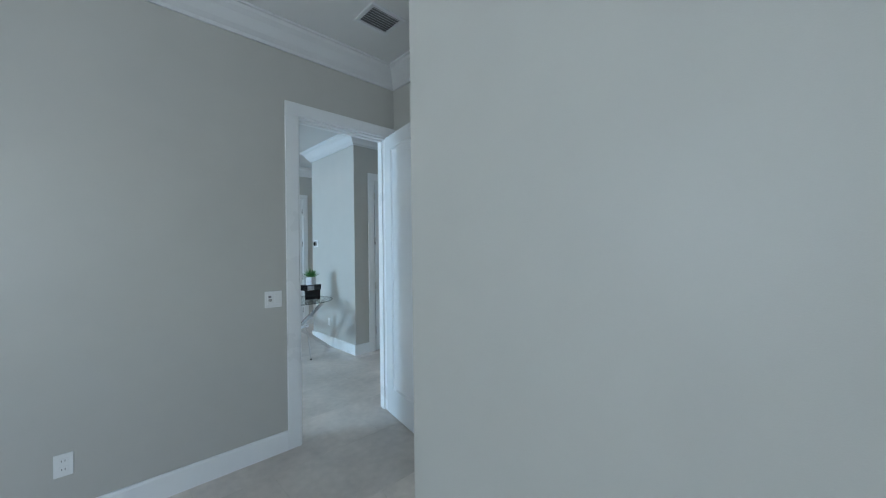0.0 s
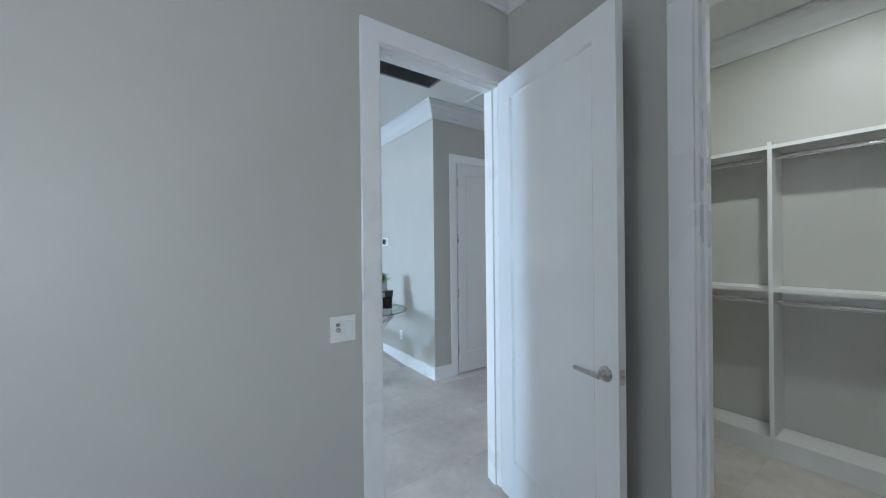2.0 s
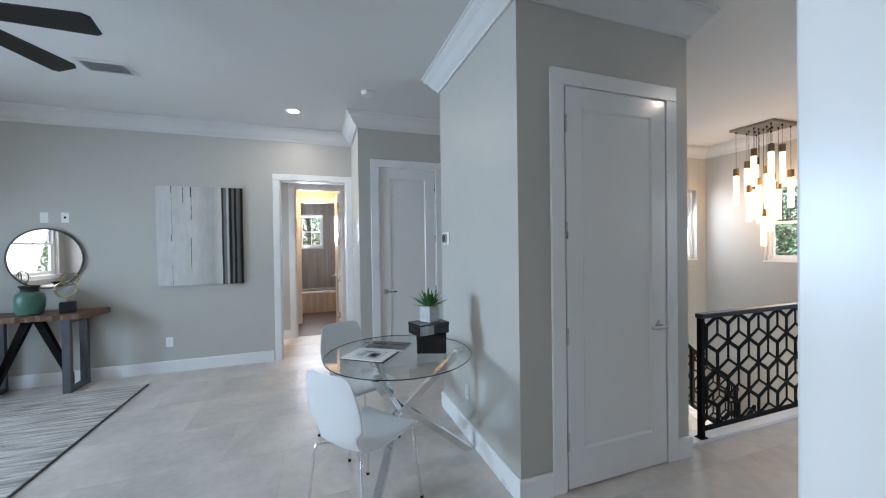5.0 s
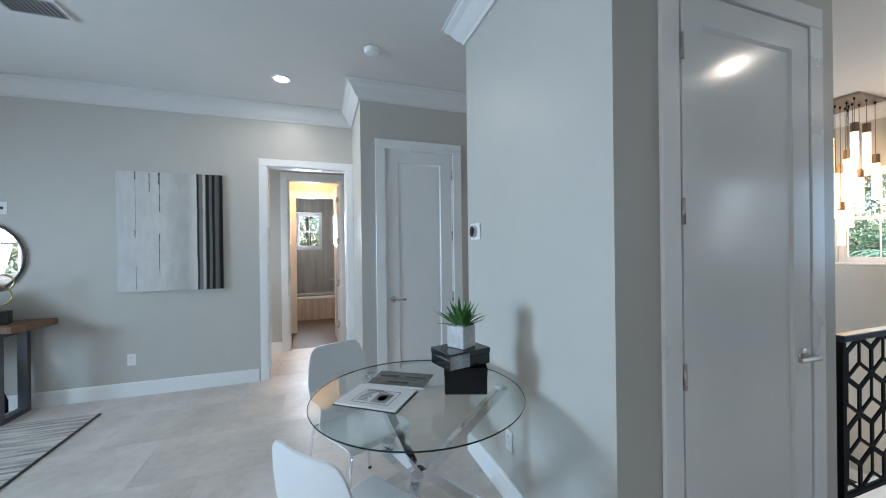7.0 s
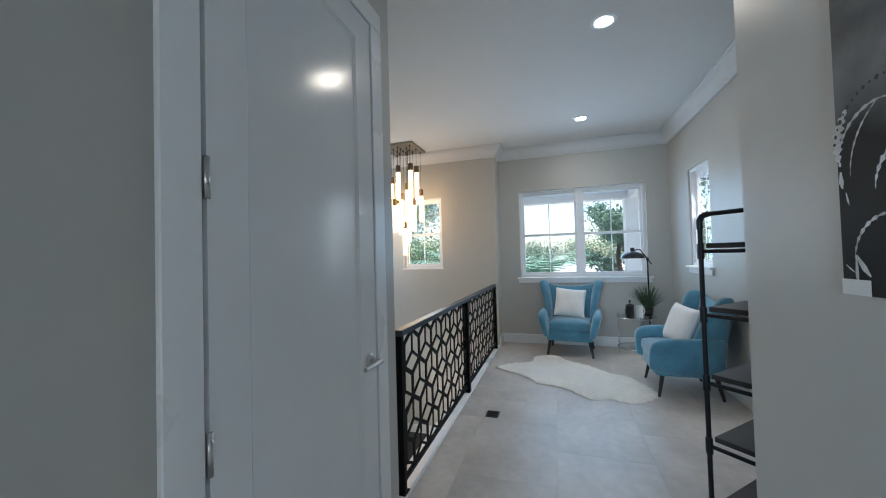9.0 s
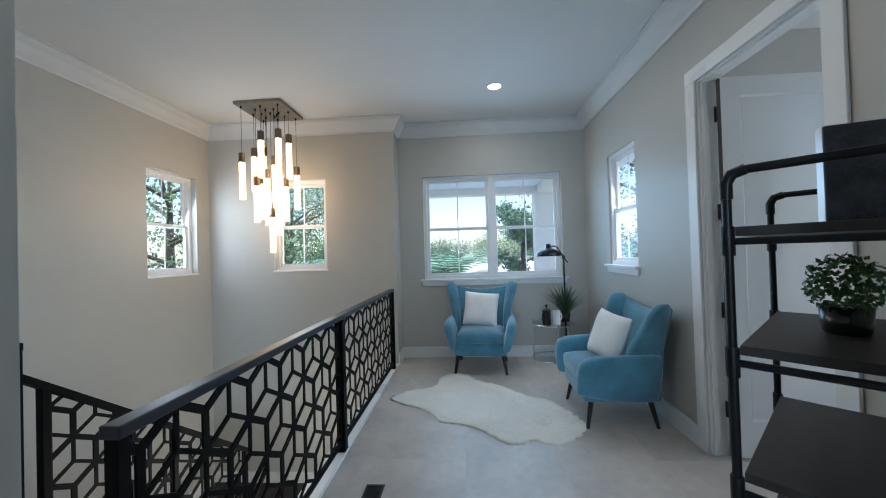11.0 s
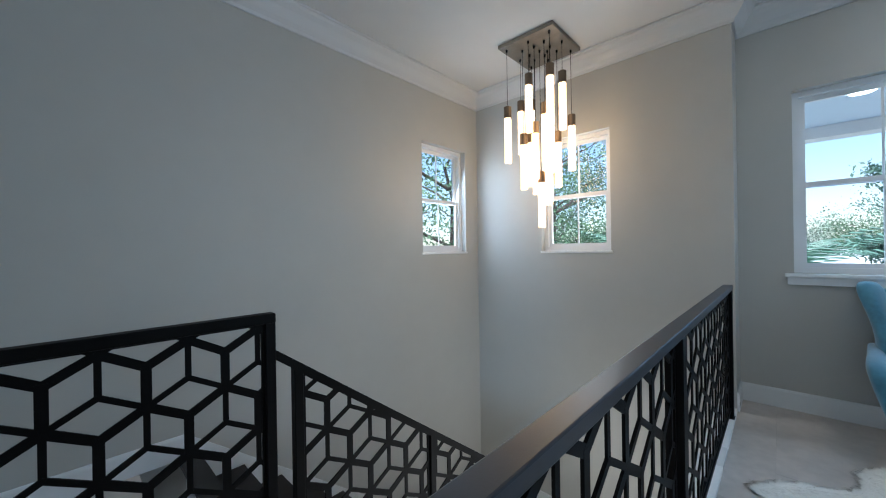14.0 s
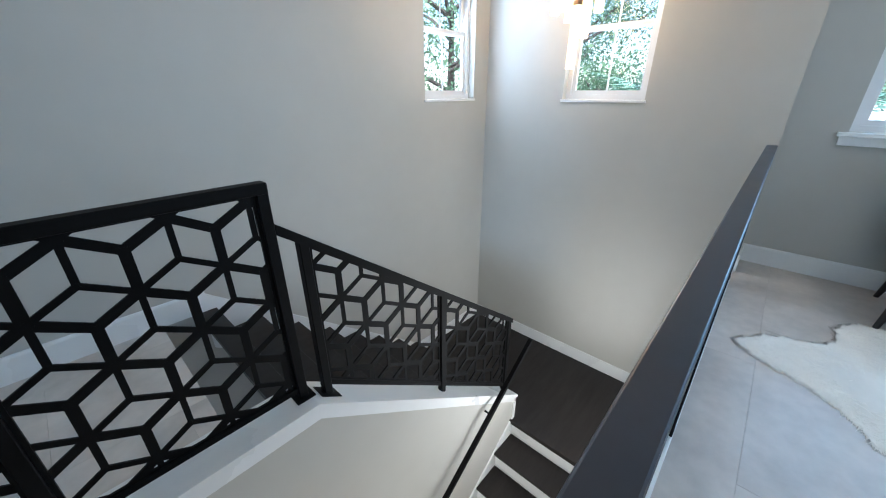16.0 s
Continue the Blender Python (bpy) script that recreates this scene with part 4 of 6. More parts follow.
for k in range(3):
    a = radians(60 + 120 * k)
    bm = bmesh.new()
    add_tube(bm, [(0.236 * math.cos(a), 0.236 * math.sin(a), 0.0), (0.236 * math.cos(a), 0.236 * math.sin(a), 0.545)], 0.007, 10)
    part("leg", bm, CHROME, side, "chrome leg", True)
WHITEC = mat("white_glazed_ceramic", (0.80, 0.80, 0.79), 0.2, 0, 4, 0.03)
BLKC = mat("black_gloss_plastic", (0.012, 0.012, 0.012), 0.25, 0, 6, 0.2)
press = thing("french_press", "glass and black french press coffee maker on the side table", "coffee maker", pose(4.82, -1.665, 0.5235))
bm = bmesh.new()
add_lathe(bm, [(0.044, 0), (0.046, 0.01), (0.046, 0.15), (0.049, 0.155)], n=24)
part("beaker", bm, mat("dark_coffee_glass", (0.03, 0.025, 0.022), 0.1, 0, 5, 0.2), press)
bm = bmesh.new()
add_lathe(bm, [(0.051, 0.155), (0.051, 0.165), (0.03, 0.178), (0.006, 0.18), (0.006, 0.205), (0.014, 0.208), (0.014, 0.222), (0.004, 0.228)], n=24)
part("lid", bm, BLKC, press, "black plunger lid")
bm = bmesh.new()
add_tube(bm, [(0.045, 0, 0.14), (0.085, 0, 0.142), (0.095, 0, 0.12), (0.09, 0, 0.06), (0.048, 0, 0.045)], 0.008, 8)
part("handle", bm, BLKC, press, "black handle", True, pose(0, 0, 0, 0, 0, 140))
mug = thing("mug", "white ceramic mug on the side table", "mug", pose(4.85, -1.78, 0.5235))
bm = bmesh.new()
add_lathe(bm, [(0.036, 0), (0.04, 0.004), (0.044, 0.155), (0.041, 0.155), (0.037, 0.01)], n=24)
part("cup", bm, WHITEC, mug, "", True)
bm = bmesh.new()
add_tube(bm, [(0.04, 0, 0.12), (0.07, 0, 0.115), (0.078, 0, 0.08), (0.065, 0, 0.045), (0.04, 0, 0.035)], 0.006, 8)
part("handle", bm, WHITEC, mug, "", True, pose(0, 0, 0, 0, 0, -60))

GRASS = mat("dark_green_blades", (0.035, 0.075, 0.03), 0.55, 0, 14, 0.4)
rng = random.Random(4)


def blade(bm, base, az, lean, length, w, n=5, droop=0.6):
    """A narrow leaf, creased along its middle, that bends over."""
    prev = None
    p = Vector(base)
    th = lean
    side_v = Vector((-math.sin(az), math.cos(az), 0))
    for i in range(n + 1):
        k = i / n
        ww = w * (1 - k) ** 0.7 * (0.5 + min(k * 4, 0.5))
        d = Vector((math.cos(az) * math.sin(th), math.sin(az) * math.sin(th), math.cos(th)))
        up = d.cross(side_v)
        row = [bm.verts.new(p - side_v * ww), bm.verts.new(p - up * ww * 0.35), bm.verts.new(p + side_v * ww)]
        if prev:
            bm.faces.new((prev[0], prev[1], row[1], row[0])).smooth = True
            bm.faces.new((prev[1], prev[2], row[2], row[1])).smooth = True
        prev = row
        p = p + d * (length / n)
        th += droop / n


plant = thing("potted_grass", "spiky dark green grass plant in a small black pot", "plant", pose(5.01, -1.915, 0.5235))
bm = bmesh.new()
add_lathe(bm, [(0.045, 0), (0.05, 0.004), (0.062, 0.10), (0.056, 0.10), (0.05, 0.085)], n=24)
part("pot", bm, BLKC, plant)
bm = bmesh.new()
for k in range(170):
    a = rng.uniform(0, 2 * math.pi)
    r = 0.035 * math.sqrt(rng.random())
    blade(bm, (r * math.cos(a), r * math.sin(a), 0.085), a + rng.uniform(-0.5, 0.5), rng.uniform(0.05, 0.75), rng.uniform(0.26, 0.40), 0.006, 5, rng.uniform(0.2, 0.9))
part("foliage", bm, GRASS, plant)

LAMPB = mat("dark_bronze_lamp", (0.018, 0.017, 0.02), 0.3, 0.6, 10, 0.2)
flamp = thing("floor_lamp", "dark bronze pharmacy floor lamp with dome shade", "floor lamp", pose(5.15, -1.96, 0))
bm = bmesh.new()
add_lathe(bm, [(0.135, 0), (0.14, 0.008), (0.13, 0.022), (0.03, 0.03), (0.012, 0.05)], n=32)
part("base", bm, LAMPB, flamp, "", True)
bm = bmesh.new()
add_tube(bm, [(0, 0, 0.04), (0, 0, 1.27)], 0.010, 12)
part("pole", bm, LAMPB, flamp, "", True)
bm = bmesh.new()
add_tube(bm, [(0.02, -0.05, 1.20), (0, 0, 1.27), (-0.03, 0.09, 1.40), (-0.04, 0.13, 1.405), (-0.05, 0.17, 1.385)], 0.008, 10)
add_lathe(bm, [(0.016, -0.02), (0.018, 0.0), (0.016, 0.02)], (0, 0, 1.27), 12)
part("arm", bm, LAMPB, flamp, "", True)
bm = bmesh.new()
add_lathe(bm, [(0.145, 1.285), (0.148, 1.29), (0.135, 1.325), (0.10, 1.355), (0.055, 1.372), (0.028, 1.38), (0.028, 1.42), (0.02, 1.43), (0.006, 1.432)], (-0.055, 0.19, 0), 32, False)
add_lathe(bm, [(0.141, 1.286), (0.128, 1.32), (0.09, 1.348), (0.03, 1.366)], (-0.055, 0.19, 0), 32, False)
part("shade", bm, LAMPB, flamp, "dark metal dome shade", True)

# cowhide
HIDE = mat("cream_hide", (0.84, 0.81, 0.74), 0.95, 0, 3, 0.07, 0.15, 40, sheen=0.5, stretch=(1, 1.6, 1))
hide = thing("cowhide_rug", "cream white cowhide rug with shaggy irregular edge", "rug", pose(0, 0, 0))
CTRL = [(4.12, -0.07), (4.27, -0.20), (4.34, -0.38), (4.44, -0.47), (4.62, -0.48), (4.76, -0.58), (4.72, -0.73), (4.55, -0.83), (4.43, -1.02), (4.30, -1.15), (4.12, -1.30), (4.05, -1.46), (3.90, -1.53), (3.72, -1.60), (3.56, -1.62), (3.42, -1.50), (3.34, -1.37), (3.41, -1.20), (3.33, -1.09), (3.42, -0.98), (3.57, -0.84), (3.64, -0.70), (3.66, -0.56), (3.82, -0.46), (3.95, -0.32), (4.01, -0.19)]
outline = []
nc = len(CTRL)
for k in range(120):
    f = k / 120 * nc
    i0, u = int(f), f - int(f)
    q = [Vector(CTRL[(i0 + d) % nc]) for d in (-1, 0, 1, 2)]
    p = 0.5 * (2 * q[1] + (q[2] - q[0]) * u + (2 * q[0] - 5 * q[1] + 4 * q[2] - q[3]) * u * u + (3 * q[1] - q[0] - 3 * q[2] + q[3]) * u ** 3)
    outline.append(p + Vector((math.sin(k * 2.3), math.cos(k * 3.1))) * 0.012)
SPINE = [Vector(p) for p in ((4.14, -0.30), (4.26, -0.62), (4.08, -0.86), (3.82, -1.10), (3.58, -1.36))]


def spine_point(q):
    best = None
    for p0, p1 in zip(SPINE, SPINE[1:]):
        d = p1 - p0
        w = p0 + d * max(0.0, min(1.0, (q - p0).dot(d) / d.dot(d)))
        if best is None or (q - w).length < (q - best).length:
            best = w
    return best


core = [spine_point(q) for q in outline]
bm = bmesh.new()
rings = []
for f, z in ((0.965, 0.0012), (0.94, 0.0025), (0.87, 0.005)):
    rings.append([bm.verts.new((*(c + (q - c) * f), z)) for q, c in zip(outline, core)])
for a, b in zip(rings, rings[1:]):
    for k in range(120):
        bm.faces.new((a[k], a[(k + 1) % 120], b[(k + 1) % 120], b[k])).smooth = True
rim = [bm.edges.get((rings[-1][k], rings[-1][(k + 1) % 120])) for k in range(120)]
bmesh.ops.triangle_fill(bm, use_beauty=True, edges=rim)
part("hide", bm, HIDE, hide)
rng = random.Random(11)
tufts, quads = [], []
FUR = mat("cream_fur", (0.92, 0.89, 0.82), 0.95, 0, 6, 0.06)
for k in range(18000):
    i = rng.randrange(120)
    f = 1.0 - 0.10 * rng.random() if k % 2 else math.sqrt(rng.random())
    u = rng.random()
    q, c = outline[i].lerp(outline[(i + 1) % 120], u), core[i].lerp(core[(i + 1) % 120], u)
    p = c + (q - c) * f
    az = math.atan2(q.y - c.y, q.x - c.x) + rng.gauss(0, 0.45) + 0.5 * noise.noise(Vector((p.x * 4, p.y * 4, 0)))
    if f < 0.93:
        az = -2.15 + rng.gauss(0, 0.7) + 1.2 * noise.noise(Vector((p.x * 3, p.y * 3, 0)))
    L = rng.uniform(0.03, 0.065)
    d = Vector((math.cos(az), math.sin(az), 0))
    sd = Vector((-d.y, d.x, 0)) * 0.0034
    b = Vector((p.x, p.y, 0.006 if f < 0.89 else 0.0045))
    lift = rng.uniform(0.001, 0.0035) * (1 if f < 0.93 else 0.5)
    n0 = len(tufts)
    for v in (b - sd, b + sd, b + d * L * 0.6 + sd * 0.7 + Vector((0, 0, lift)), b + d * L + Vector((0, 0, lift * 0.6 - 0.003 * (f > 0.93)))):
        tufts.append(tuple(v))
    quads.append((n0, n0 + 1, n0 + 2, n0 + 3))
me = bpy.data.meshes.new("fur")
me.from_pydata(tufts, [], quads)
me.materials.append(FUR)
fur = new("fur", me)
fur.parent = hide
tagged(fur, "shaggy cream fur", kind="stuff")

# floor register
BROWN = mat("dark_bronze_register", (0.03, 0.025, 0.02), 0.5, 0.3, 10, 0.2)
reg = thing("floor_vent", "small dark bronze floor register set in the tiles", "vent", pose(2.795, -0.215, 0))
box_part("frame", -0.065, 0.065, -0.055, 0.055, 0.0005, 0.004, BROWN, reg, "", 0.001)
for k in range(7):
    box_part("slat", -0.05 + k * 0.0155, -0.043 + k * 0.0155, -0.042, 0.042, 0.0042, 0.007, DARK, reg)

# pipe bookshelf in the corner
PIPE = mat("black_iron_pipe", (0.014, 0.014, 0.016), 0.38, 0.5, 14, 0.3, 0.1, 200)
BOARD = mat("dark_walnut_board", (0.045, 0.035, 0.03), 0.5, 0, 3, 0.3, 0.15, 60, stretch=(1, 9, 1))
sv = Vector((2.24 - 1.715, -1.98 + 1.45, 0))
sang = math.degrees(math.atan2(sv.y, sv.x))
shelf = thing("pipe_bookshelf", "industrial bookshelf of black iron pipes and dark boards", "bookshelf", pose(1.715, -1.45, 0, 0, 0, sang))
SL, SD = 0.745, -0.30
LEV = (0.15, 0.46, 0.757, 1.08, 1.385)
for x in (0, SL):
    bm = bmesh.new()
    R = 0.0107
    add_tube(bm, [(x, 0, 0), (x, 0, 1.51), (x, -0.01, 1.53), (x, -0.03, 1.54), (x, SD + 0.03, 1.54), (x, SD + 0.01, 1.53), (x, SD, 1.51), (x, SD, 0)], R, 12)
    part("upright", bm, PIPE, shelf, "bent black iron pipe frame", True)
    for z in LEV:
        bm = bmesh.new()
        add_tube(bm, [(x, -0.012, z - 0.022), (x, SD + 0.012, z - 0.022)], 0.0095, 10)
        part("crossbar", bm, PIPE, shelf, "", True)
        for y in (0, SD):
            bm = bmesh.new()
            add_tube(bm, [(x, y, z - 0.058), (x, y, z - 0.054), (x, y, z + 0.012), (x, y, z + 0.016)], [0.0145, 0.0152, 0.0152, 0.0145], 12)
            part("fitting", bm, PIPE, shelf, "", True)
    for y in (0, SD):
        bm = bmesh.new()
        add_tube(bm, [(x, y, 1.47), (x, y, 1.51), (x, y + (0.012 if y else -0.012), 1.532), (x, y + (0.04 if y else -0.04), 1.541)], 0.0142, 12)
        part("elbow", bm, PIPE, shelf, "", True)
for z in LEV:
    box_part("shelf_board", 0.0 + 0.028, SL - 0.028, SD + 0.01, -0.01, z - 0.008, z + 0.016, BOARD, shelf, "", 0.002)
SHM = pose(1.715, -1.45, 0, 0, 0, sang)


def ball_plant(m):
    t = thing("moss_ball", "round green boxwood ball in a dark pot on the shelf", "plant", m)
    bm = bmesh.new()
    add_lathe(bm, [(0.05, 0), (0.058, 0.01), (0.065, 0.09), (0.058, 0.09)], n=20)
    part("pot", bm, BLKC, t)
    bm = bmesh.new()
    r2 = random.Random(3)
    for k in range(700):
        d = Vector((r2.gauss(0, 1), r2.gauss(0, 1), r2.gauss(0, 1))).normalized()
        p = d * r2.uniform(0.075, 0.105) + Vector((0, 0, 0.16))
        q = Vector((r2.gauss(0, 1), r2.gauss(0, 1), r2.gauss(0, 1))).normalized()
        s = d.cross(q).normalized() * 0.008
        bm.faces.new([bm.verts.new(v) for v in (p - s, p + d * 0.004 + q * 0.010, p + s, p - q * 0.010)])
    part("foliage", bm, mat("boxwood_green", (0.05, 0.13, 0.03), 0.6, 0, 20, 0.5), t)


ball_plant(SHM @ pose(0.37, -0.19, 1.096) @ Matrix.Scale(0.85, 4))
bk = thing("book", "dark patterned book standing on the top shelf", "book", SHM @ pose(0.25, -0.24, 1.401, 0, 0, 25))
box_part("cover", -0.02, 0.02, -0.09, 0.09, 0, 0.25, mat("navy_marbled_cover", (0.05, 0.055, 0.075), 0.5, 0, 12, 0.9), bk, "", 0.003)
box_part("pages", -0.016, 0.016, -0.088, 0.091, 0.003, 0.2515, WHITEC, bk)

# ---------- living area: glass table and chairs
table = thing("dining_table", "round glass table on three chrome legs pinched at the middle", "table", pose(-0.56, 0.65, 0))
bm = bmesh.new()
add_lathe(bm, [(0.494, 0.742), (0.50, 0.745), (0.50, 0.751), (0.494, 0.754)], n=72)
gt = part("glass_top", bm, TGLASS, table, "clear round glass top")
EDGE = mat("dark_green_glass_edge", (0.01, 0.03, 0.028), 0.08, 0, 3, 0.1)
bm = bmesh.new()
add_lathe(bm, [(0.4985, 0.7445), (0.5008, 0.7465), (0.5008, 0.7495), (0.4985, 0.7515)], n=72, cap=False)
part("glass_edge", bm, EDGE, table, "dark polished glass edge", True)


def square_bar(bm, p, q, w):
    """A square bar from p to q whose ends are cut level."""
    d = (q - p).normalized()
    sd = Vector((0, 0, 1)).cross(d).normalized()
    u = d.cross(sd)
    rings = [[bm.verts.new(v - d * ((v - e).z / d.z)) for v in [e + sd * (a * w) + u * (b * w) for a, b in ((-1, -1), (1, -1), (1, 1), (-1, 1))]] for e in (p, q)]
    bm.faces.new(rings[0])
    bm.faces.new(rings[1][::-1])
    for k in range(4):
        bm.faces.new((rings[0][k], rings[0][(k + 1) % 4], rings[1][(k + 1) % 4], rings[1][k]))


HUBZ = 0.365
for az in (-4, 240, 114):
    out = Vector((math.cos(radians(az)), math.sin(radians(az)), 0))
    hub = out * 0.012 + Vector((0, 0, HUBZ))
    bm = bmesh.new()
    square_bar(bm, out * 0.50, hub + Vector((0, 0, 0.02)), 0.023)
    square_bar(bm, hub - Vector((0, 0, 0.02)), out * 0.43 + Vector((0, 0, 0.722)), 0.0222)
    bmesh.ops.recalc_face_normals(bm, faces=bm.faces[:])
    bmesh.ops.bevel(bm, geom=bm.edges[:], offset=0.002, segments=1, affect="EDGES")
    part("leg", bm, CHROME, table, "square polished chrome leg bent at the hub")
    bm = bmesh.new()
    add_lathe(bm, [(0.024, 0.7225), (0.024, 0.7415)], tuple(out * 0.42), 18)
    part("mount", bm, CHROME, table, "chrome glass mount", True)
bm = bmesh.new()
add_lathe(bm, [(0.018, HUBZ - 0.028), (0.021, HUBZ - 0.024), (0.021, HUBZ + 0.024), (0.018, HUBZ + 0.028)], n=18)
part("hub", bm, BLKC, table, "black joint where the legs meet")

CHAIRW = mat("white_moulded_plastic", (0.80, 0.81, 0.82), 0.3, 0, 3, 0.02)


def dining_chair(m, label):
    c = thing("dining_chair", label, "chair", m, "chairs round the glass table")
    prof = [(-0.235, 0.430, 0.36), (-0.225, 0.452, 0.40), (-0.15, 0.458, 0.42), (-0.03, 0.448, 0.42), (0.08, 0.442, 0.40), (0.155, 0.446, 0.34), (0.19, 0.465, 0.30), (0.207, 0.50, 0.275), (0.215, 0.54, 0.30), (0.222, 0.58, 0.385), (0.235, 0.66, 0.40), (0.252, 0.75, 0.375), (0.268, 0.83, 0.33), (0.273, 0.853, 0.28), (0.274, 0.860, 0.21)]

    def surf(off):
        def f(u, v):
            i = min(int(v * (len(prof) - 1)), len(prof) - 2)
            k = v * (len(prof) - 1) - i
            y0, z0, w0 = prof[i]
            y1, z1, w1 = prof[i + 1]
            y, z, w = y0 + (y1 - y0) * k, z0 + (z1 - z0) * k, w0 + (w1 - w0) * k
            tx, tz = y1 - y0, z1 - z0
            L = math.hypot(tx, tz)
            s = 2 * u - 1
            dish = 0.014 * s * s
            ny, nz = -tz / L, tx / L
            return (s * w / 2, y + ny * (dish + off), z + nz * (dish + off))
        return f
    grid_solid("seat_shell", surf(0.0), surf(-0.011), 10, 42, CHAIRW, c, "white moulded plastic shell seat")
    for sx in (-1, 1):
        for y0, y1 in ((-0.235, -0.15), (0.235, 0.12)):
            bm = bmesh.new()
            add_tube(bm, [(sx * 0.215, y0, 0.0), (sx * 0.175, y0 * 0.80 + y1 * 0.2, 0.39), (sx * 0.165, y0 * 0.70 + y1 * 0.3, 0.424), (sx * 0.14, y0 * 0.55 + y1 * 0.45, 0.433), (sx * 0.05, y1, 0.434)], 0.0085, 10)
            part("leg", bm, CHROME, c, "thin chrome leg", True)
            bm = bmesh.new()
            add_lathe(bm, [(0.010, 0.0005), (0.011, 0.002), (0.0105, 0.018)], (sx * 0.215, y0, 0), 10)
            part("foot_cap", bm, BLKC, c, "black rubber foot")
    return c


th1 = math.degrees(math.atan2(0.375, -0.304))
dining_chair(pose(-0.842, 0.262, 0, 0, 0, th1), "white plastic shell chair with chrome legs pulled to the glass table")
th2 = math.degrees(math.atan2(0.42, 0.90))
dining_chair(pose(-0.80, 1.07, 0, 0, 0, th2), "white plastic shell chair with chrome legs behind the glass table")

# things on the table
PAPER = mat("matte_paper", (0.78, 0.78, 0.77), 0.6, 0, 12, 0.03)
INK = mat("black_print", (0.02, 0.02, 0.022), 0.5, 0, 20, 0.2)
GREYP = mat("grey_print", (0.25, 0.25, 0.26), 0.5, 0, 9, 0.7)


def flat(name, x0, x1, y0, y1, z, material, parent):
    return box_part(name, x0, x1, y0, y1, z, z + 0.0008, material, parent)


bookm = pose(-0.765, 0.635, 0.7545, 0, 0, -37)
magz = thing("open_book", "white printed book lying open on the glass table", "book", bookm)
box_part("cover", -0.155, 0.155, -0.11, 0.13, 0.0, 0.004, INK, magz, "", 0.001)
box_part("page_block", -0.15, 0.15, -0.106, 0.126, 0.0042, 0.012, PAPER, magz, "white pages", 0.002)
for x0, x1, y0, y1, mm in ((-0.085, 0.095, -0.072, -0.0705, INK), (-0.085, 0.095, 0.0705, 0.072, INK), (-0.085, -0.0835, -0.07, 0.07, INK), (0.0935, 0.095, -0.07, 0.07, INK), (0.0, 0.075, -0.055, 0.04, GREYP), (0.018, 0.057, -0.035, 0.02, INK)):
    flat("printed_mark", x0, x1, y0, y1, 0.0122, mm, magz)
for k in range(7):
    flat("text_line", -0.07, -0.018 - 0.006 * (k % 3), -0.05 + k * 0.014, -0.044 + k * 0.014, 0.0122, GREYP, magz)
for k in range(4):
    flat("text_line", -0.07, 0.07 - 0.02 * k, 0.048 + k * 0.0055, 0.050 + k * 0.0055, 0.0122, GREYP, magz)
mag2 = thing("magazine", "black and white photo magazine lying half under the book", "magazine", pose(-0.615, 0.815, 0.7545, 0, 0, -33))
box_part("page_block", -0.15, 0.16, -0.085, 0.11, 0.0, 0.009, PAPER, mag2, "", 0.002)
flat("printed_photo", -0.145, 0.155, -0.08, 0.105, 0.0092, mat("grey_photo_print", (0.13, 0.125, 0.12), 0.35, 0, 7, 0.95, stretch=(1, 3, 1)), mag2)
for k, (x0, x1, y0, y1) in enumerate(((-0.12, -0.02, 0.02, 0.05), (0.02, 0.13, 0.03, 0.045), (-0.05, 0.06, -0.05, -0.03))):
    flat("printed_mark", x0, x1, y0, y1, 0.0101, INK, mag2)

BOXB = mat("black_marbled_box", (0.007, 0.007, 0.008), 0.2, 0, 12, 0.7)
b1 = thing("storage_box", "glossy black lidded box standing on the glass table", "box", pose(-0.335, 0.605, 0.7545, 0, 0, -20), "stacked black boxes")
box_part("body", -0.10, 0.10, -0.075, 0.075, 0, 0.085, BOXB, b1, "", 0.003)
box_part("lid", -0.102, 0.102, -0.077, 0.077, 0.0855, 0.125, BOXB, b1, "", 0.003)
b2 = thing("storage_box", "black box with grey marbled label stacked on the other", "box", pose(-0.355, 0.615, 0.880, 0, 0, 14), "stacked black boxes")
box_part("body", -0.115, 0.115, -0.085, 0.085, 0, 0.05, BOXB, b2, "", 0.003)
box_part("lid", -0.117, 0.117, -0.087, 0.087, 0.0505, 0.078, BOXB, b2, "", 0.003)
MARB = mat("grey_marbled_paper", (0.46, 0.48, 0.52), 0.4, 0, 9, 0.8)
box_part("label", -0.118, -0.01, -0.0885, -0.0873, 0.008, 0.07, MARB, b2, "grey marbled paper label")
pl = thing("potted_succulent", "green spiky succulent in a square white marble pot", "plant", pose(-0.345, 0.625, 0.9585, 0, 0, 30))
bm = bmesh.new()
add_box(bm, -0.05, 0.05, -0.05, 0.05, 0, 0.105, 0.004)
part("pot", bm, mat("white_marble_pot", (0.62, 0.62, 0.63), 0.3, 0, 6, 0.35), pl)
bm = bmesh.new()
rng = random.Random(9)
for k in range(46):
    a = k * 2.39996
    tilt = 0.15 + 1.15 * (k / 46) ** 0.8
    blade(bm, (0.012 * math.cos(a), 0.012 * math.sin(a), 0.10), a, tilt, rng.uniform(0.10, 0.15), 0.017, 6, -0.25 + 0.6 * rng.random())
part("leaves", bm, mat("succulent_green", (0.06, 0.20, 0.045), 0.45, 0, 16, 0.45), pl)
bm = bmesh.new()
rng = random.Random(21)
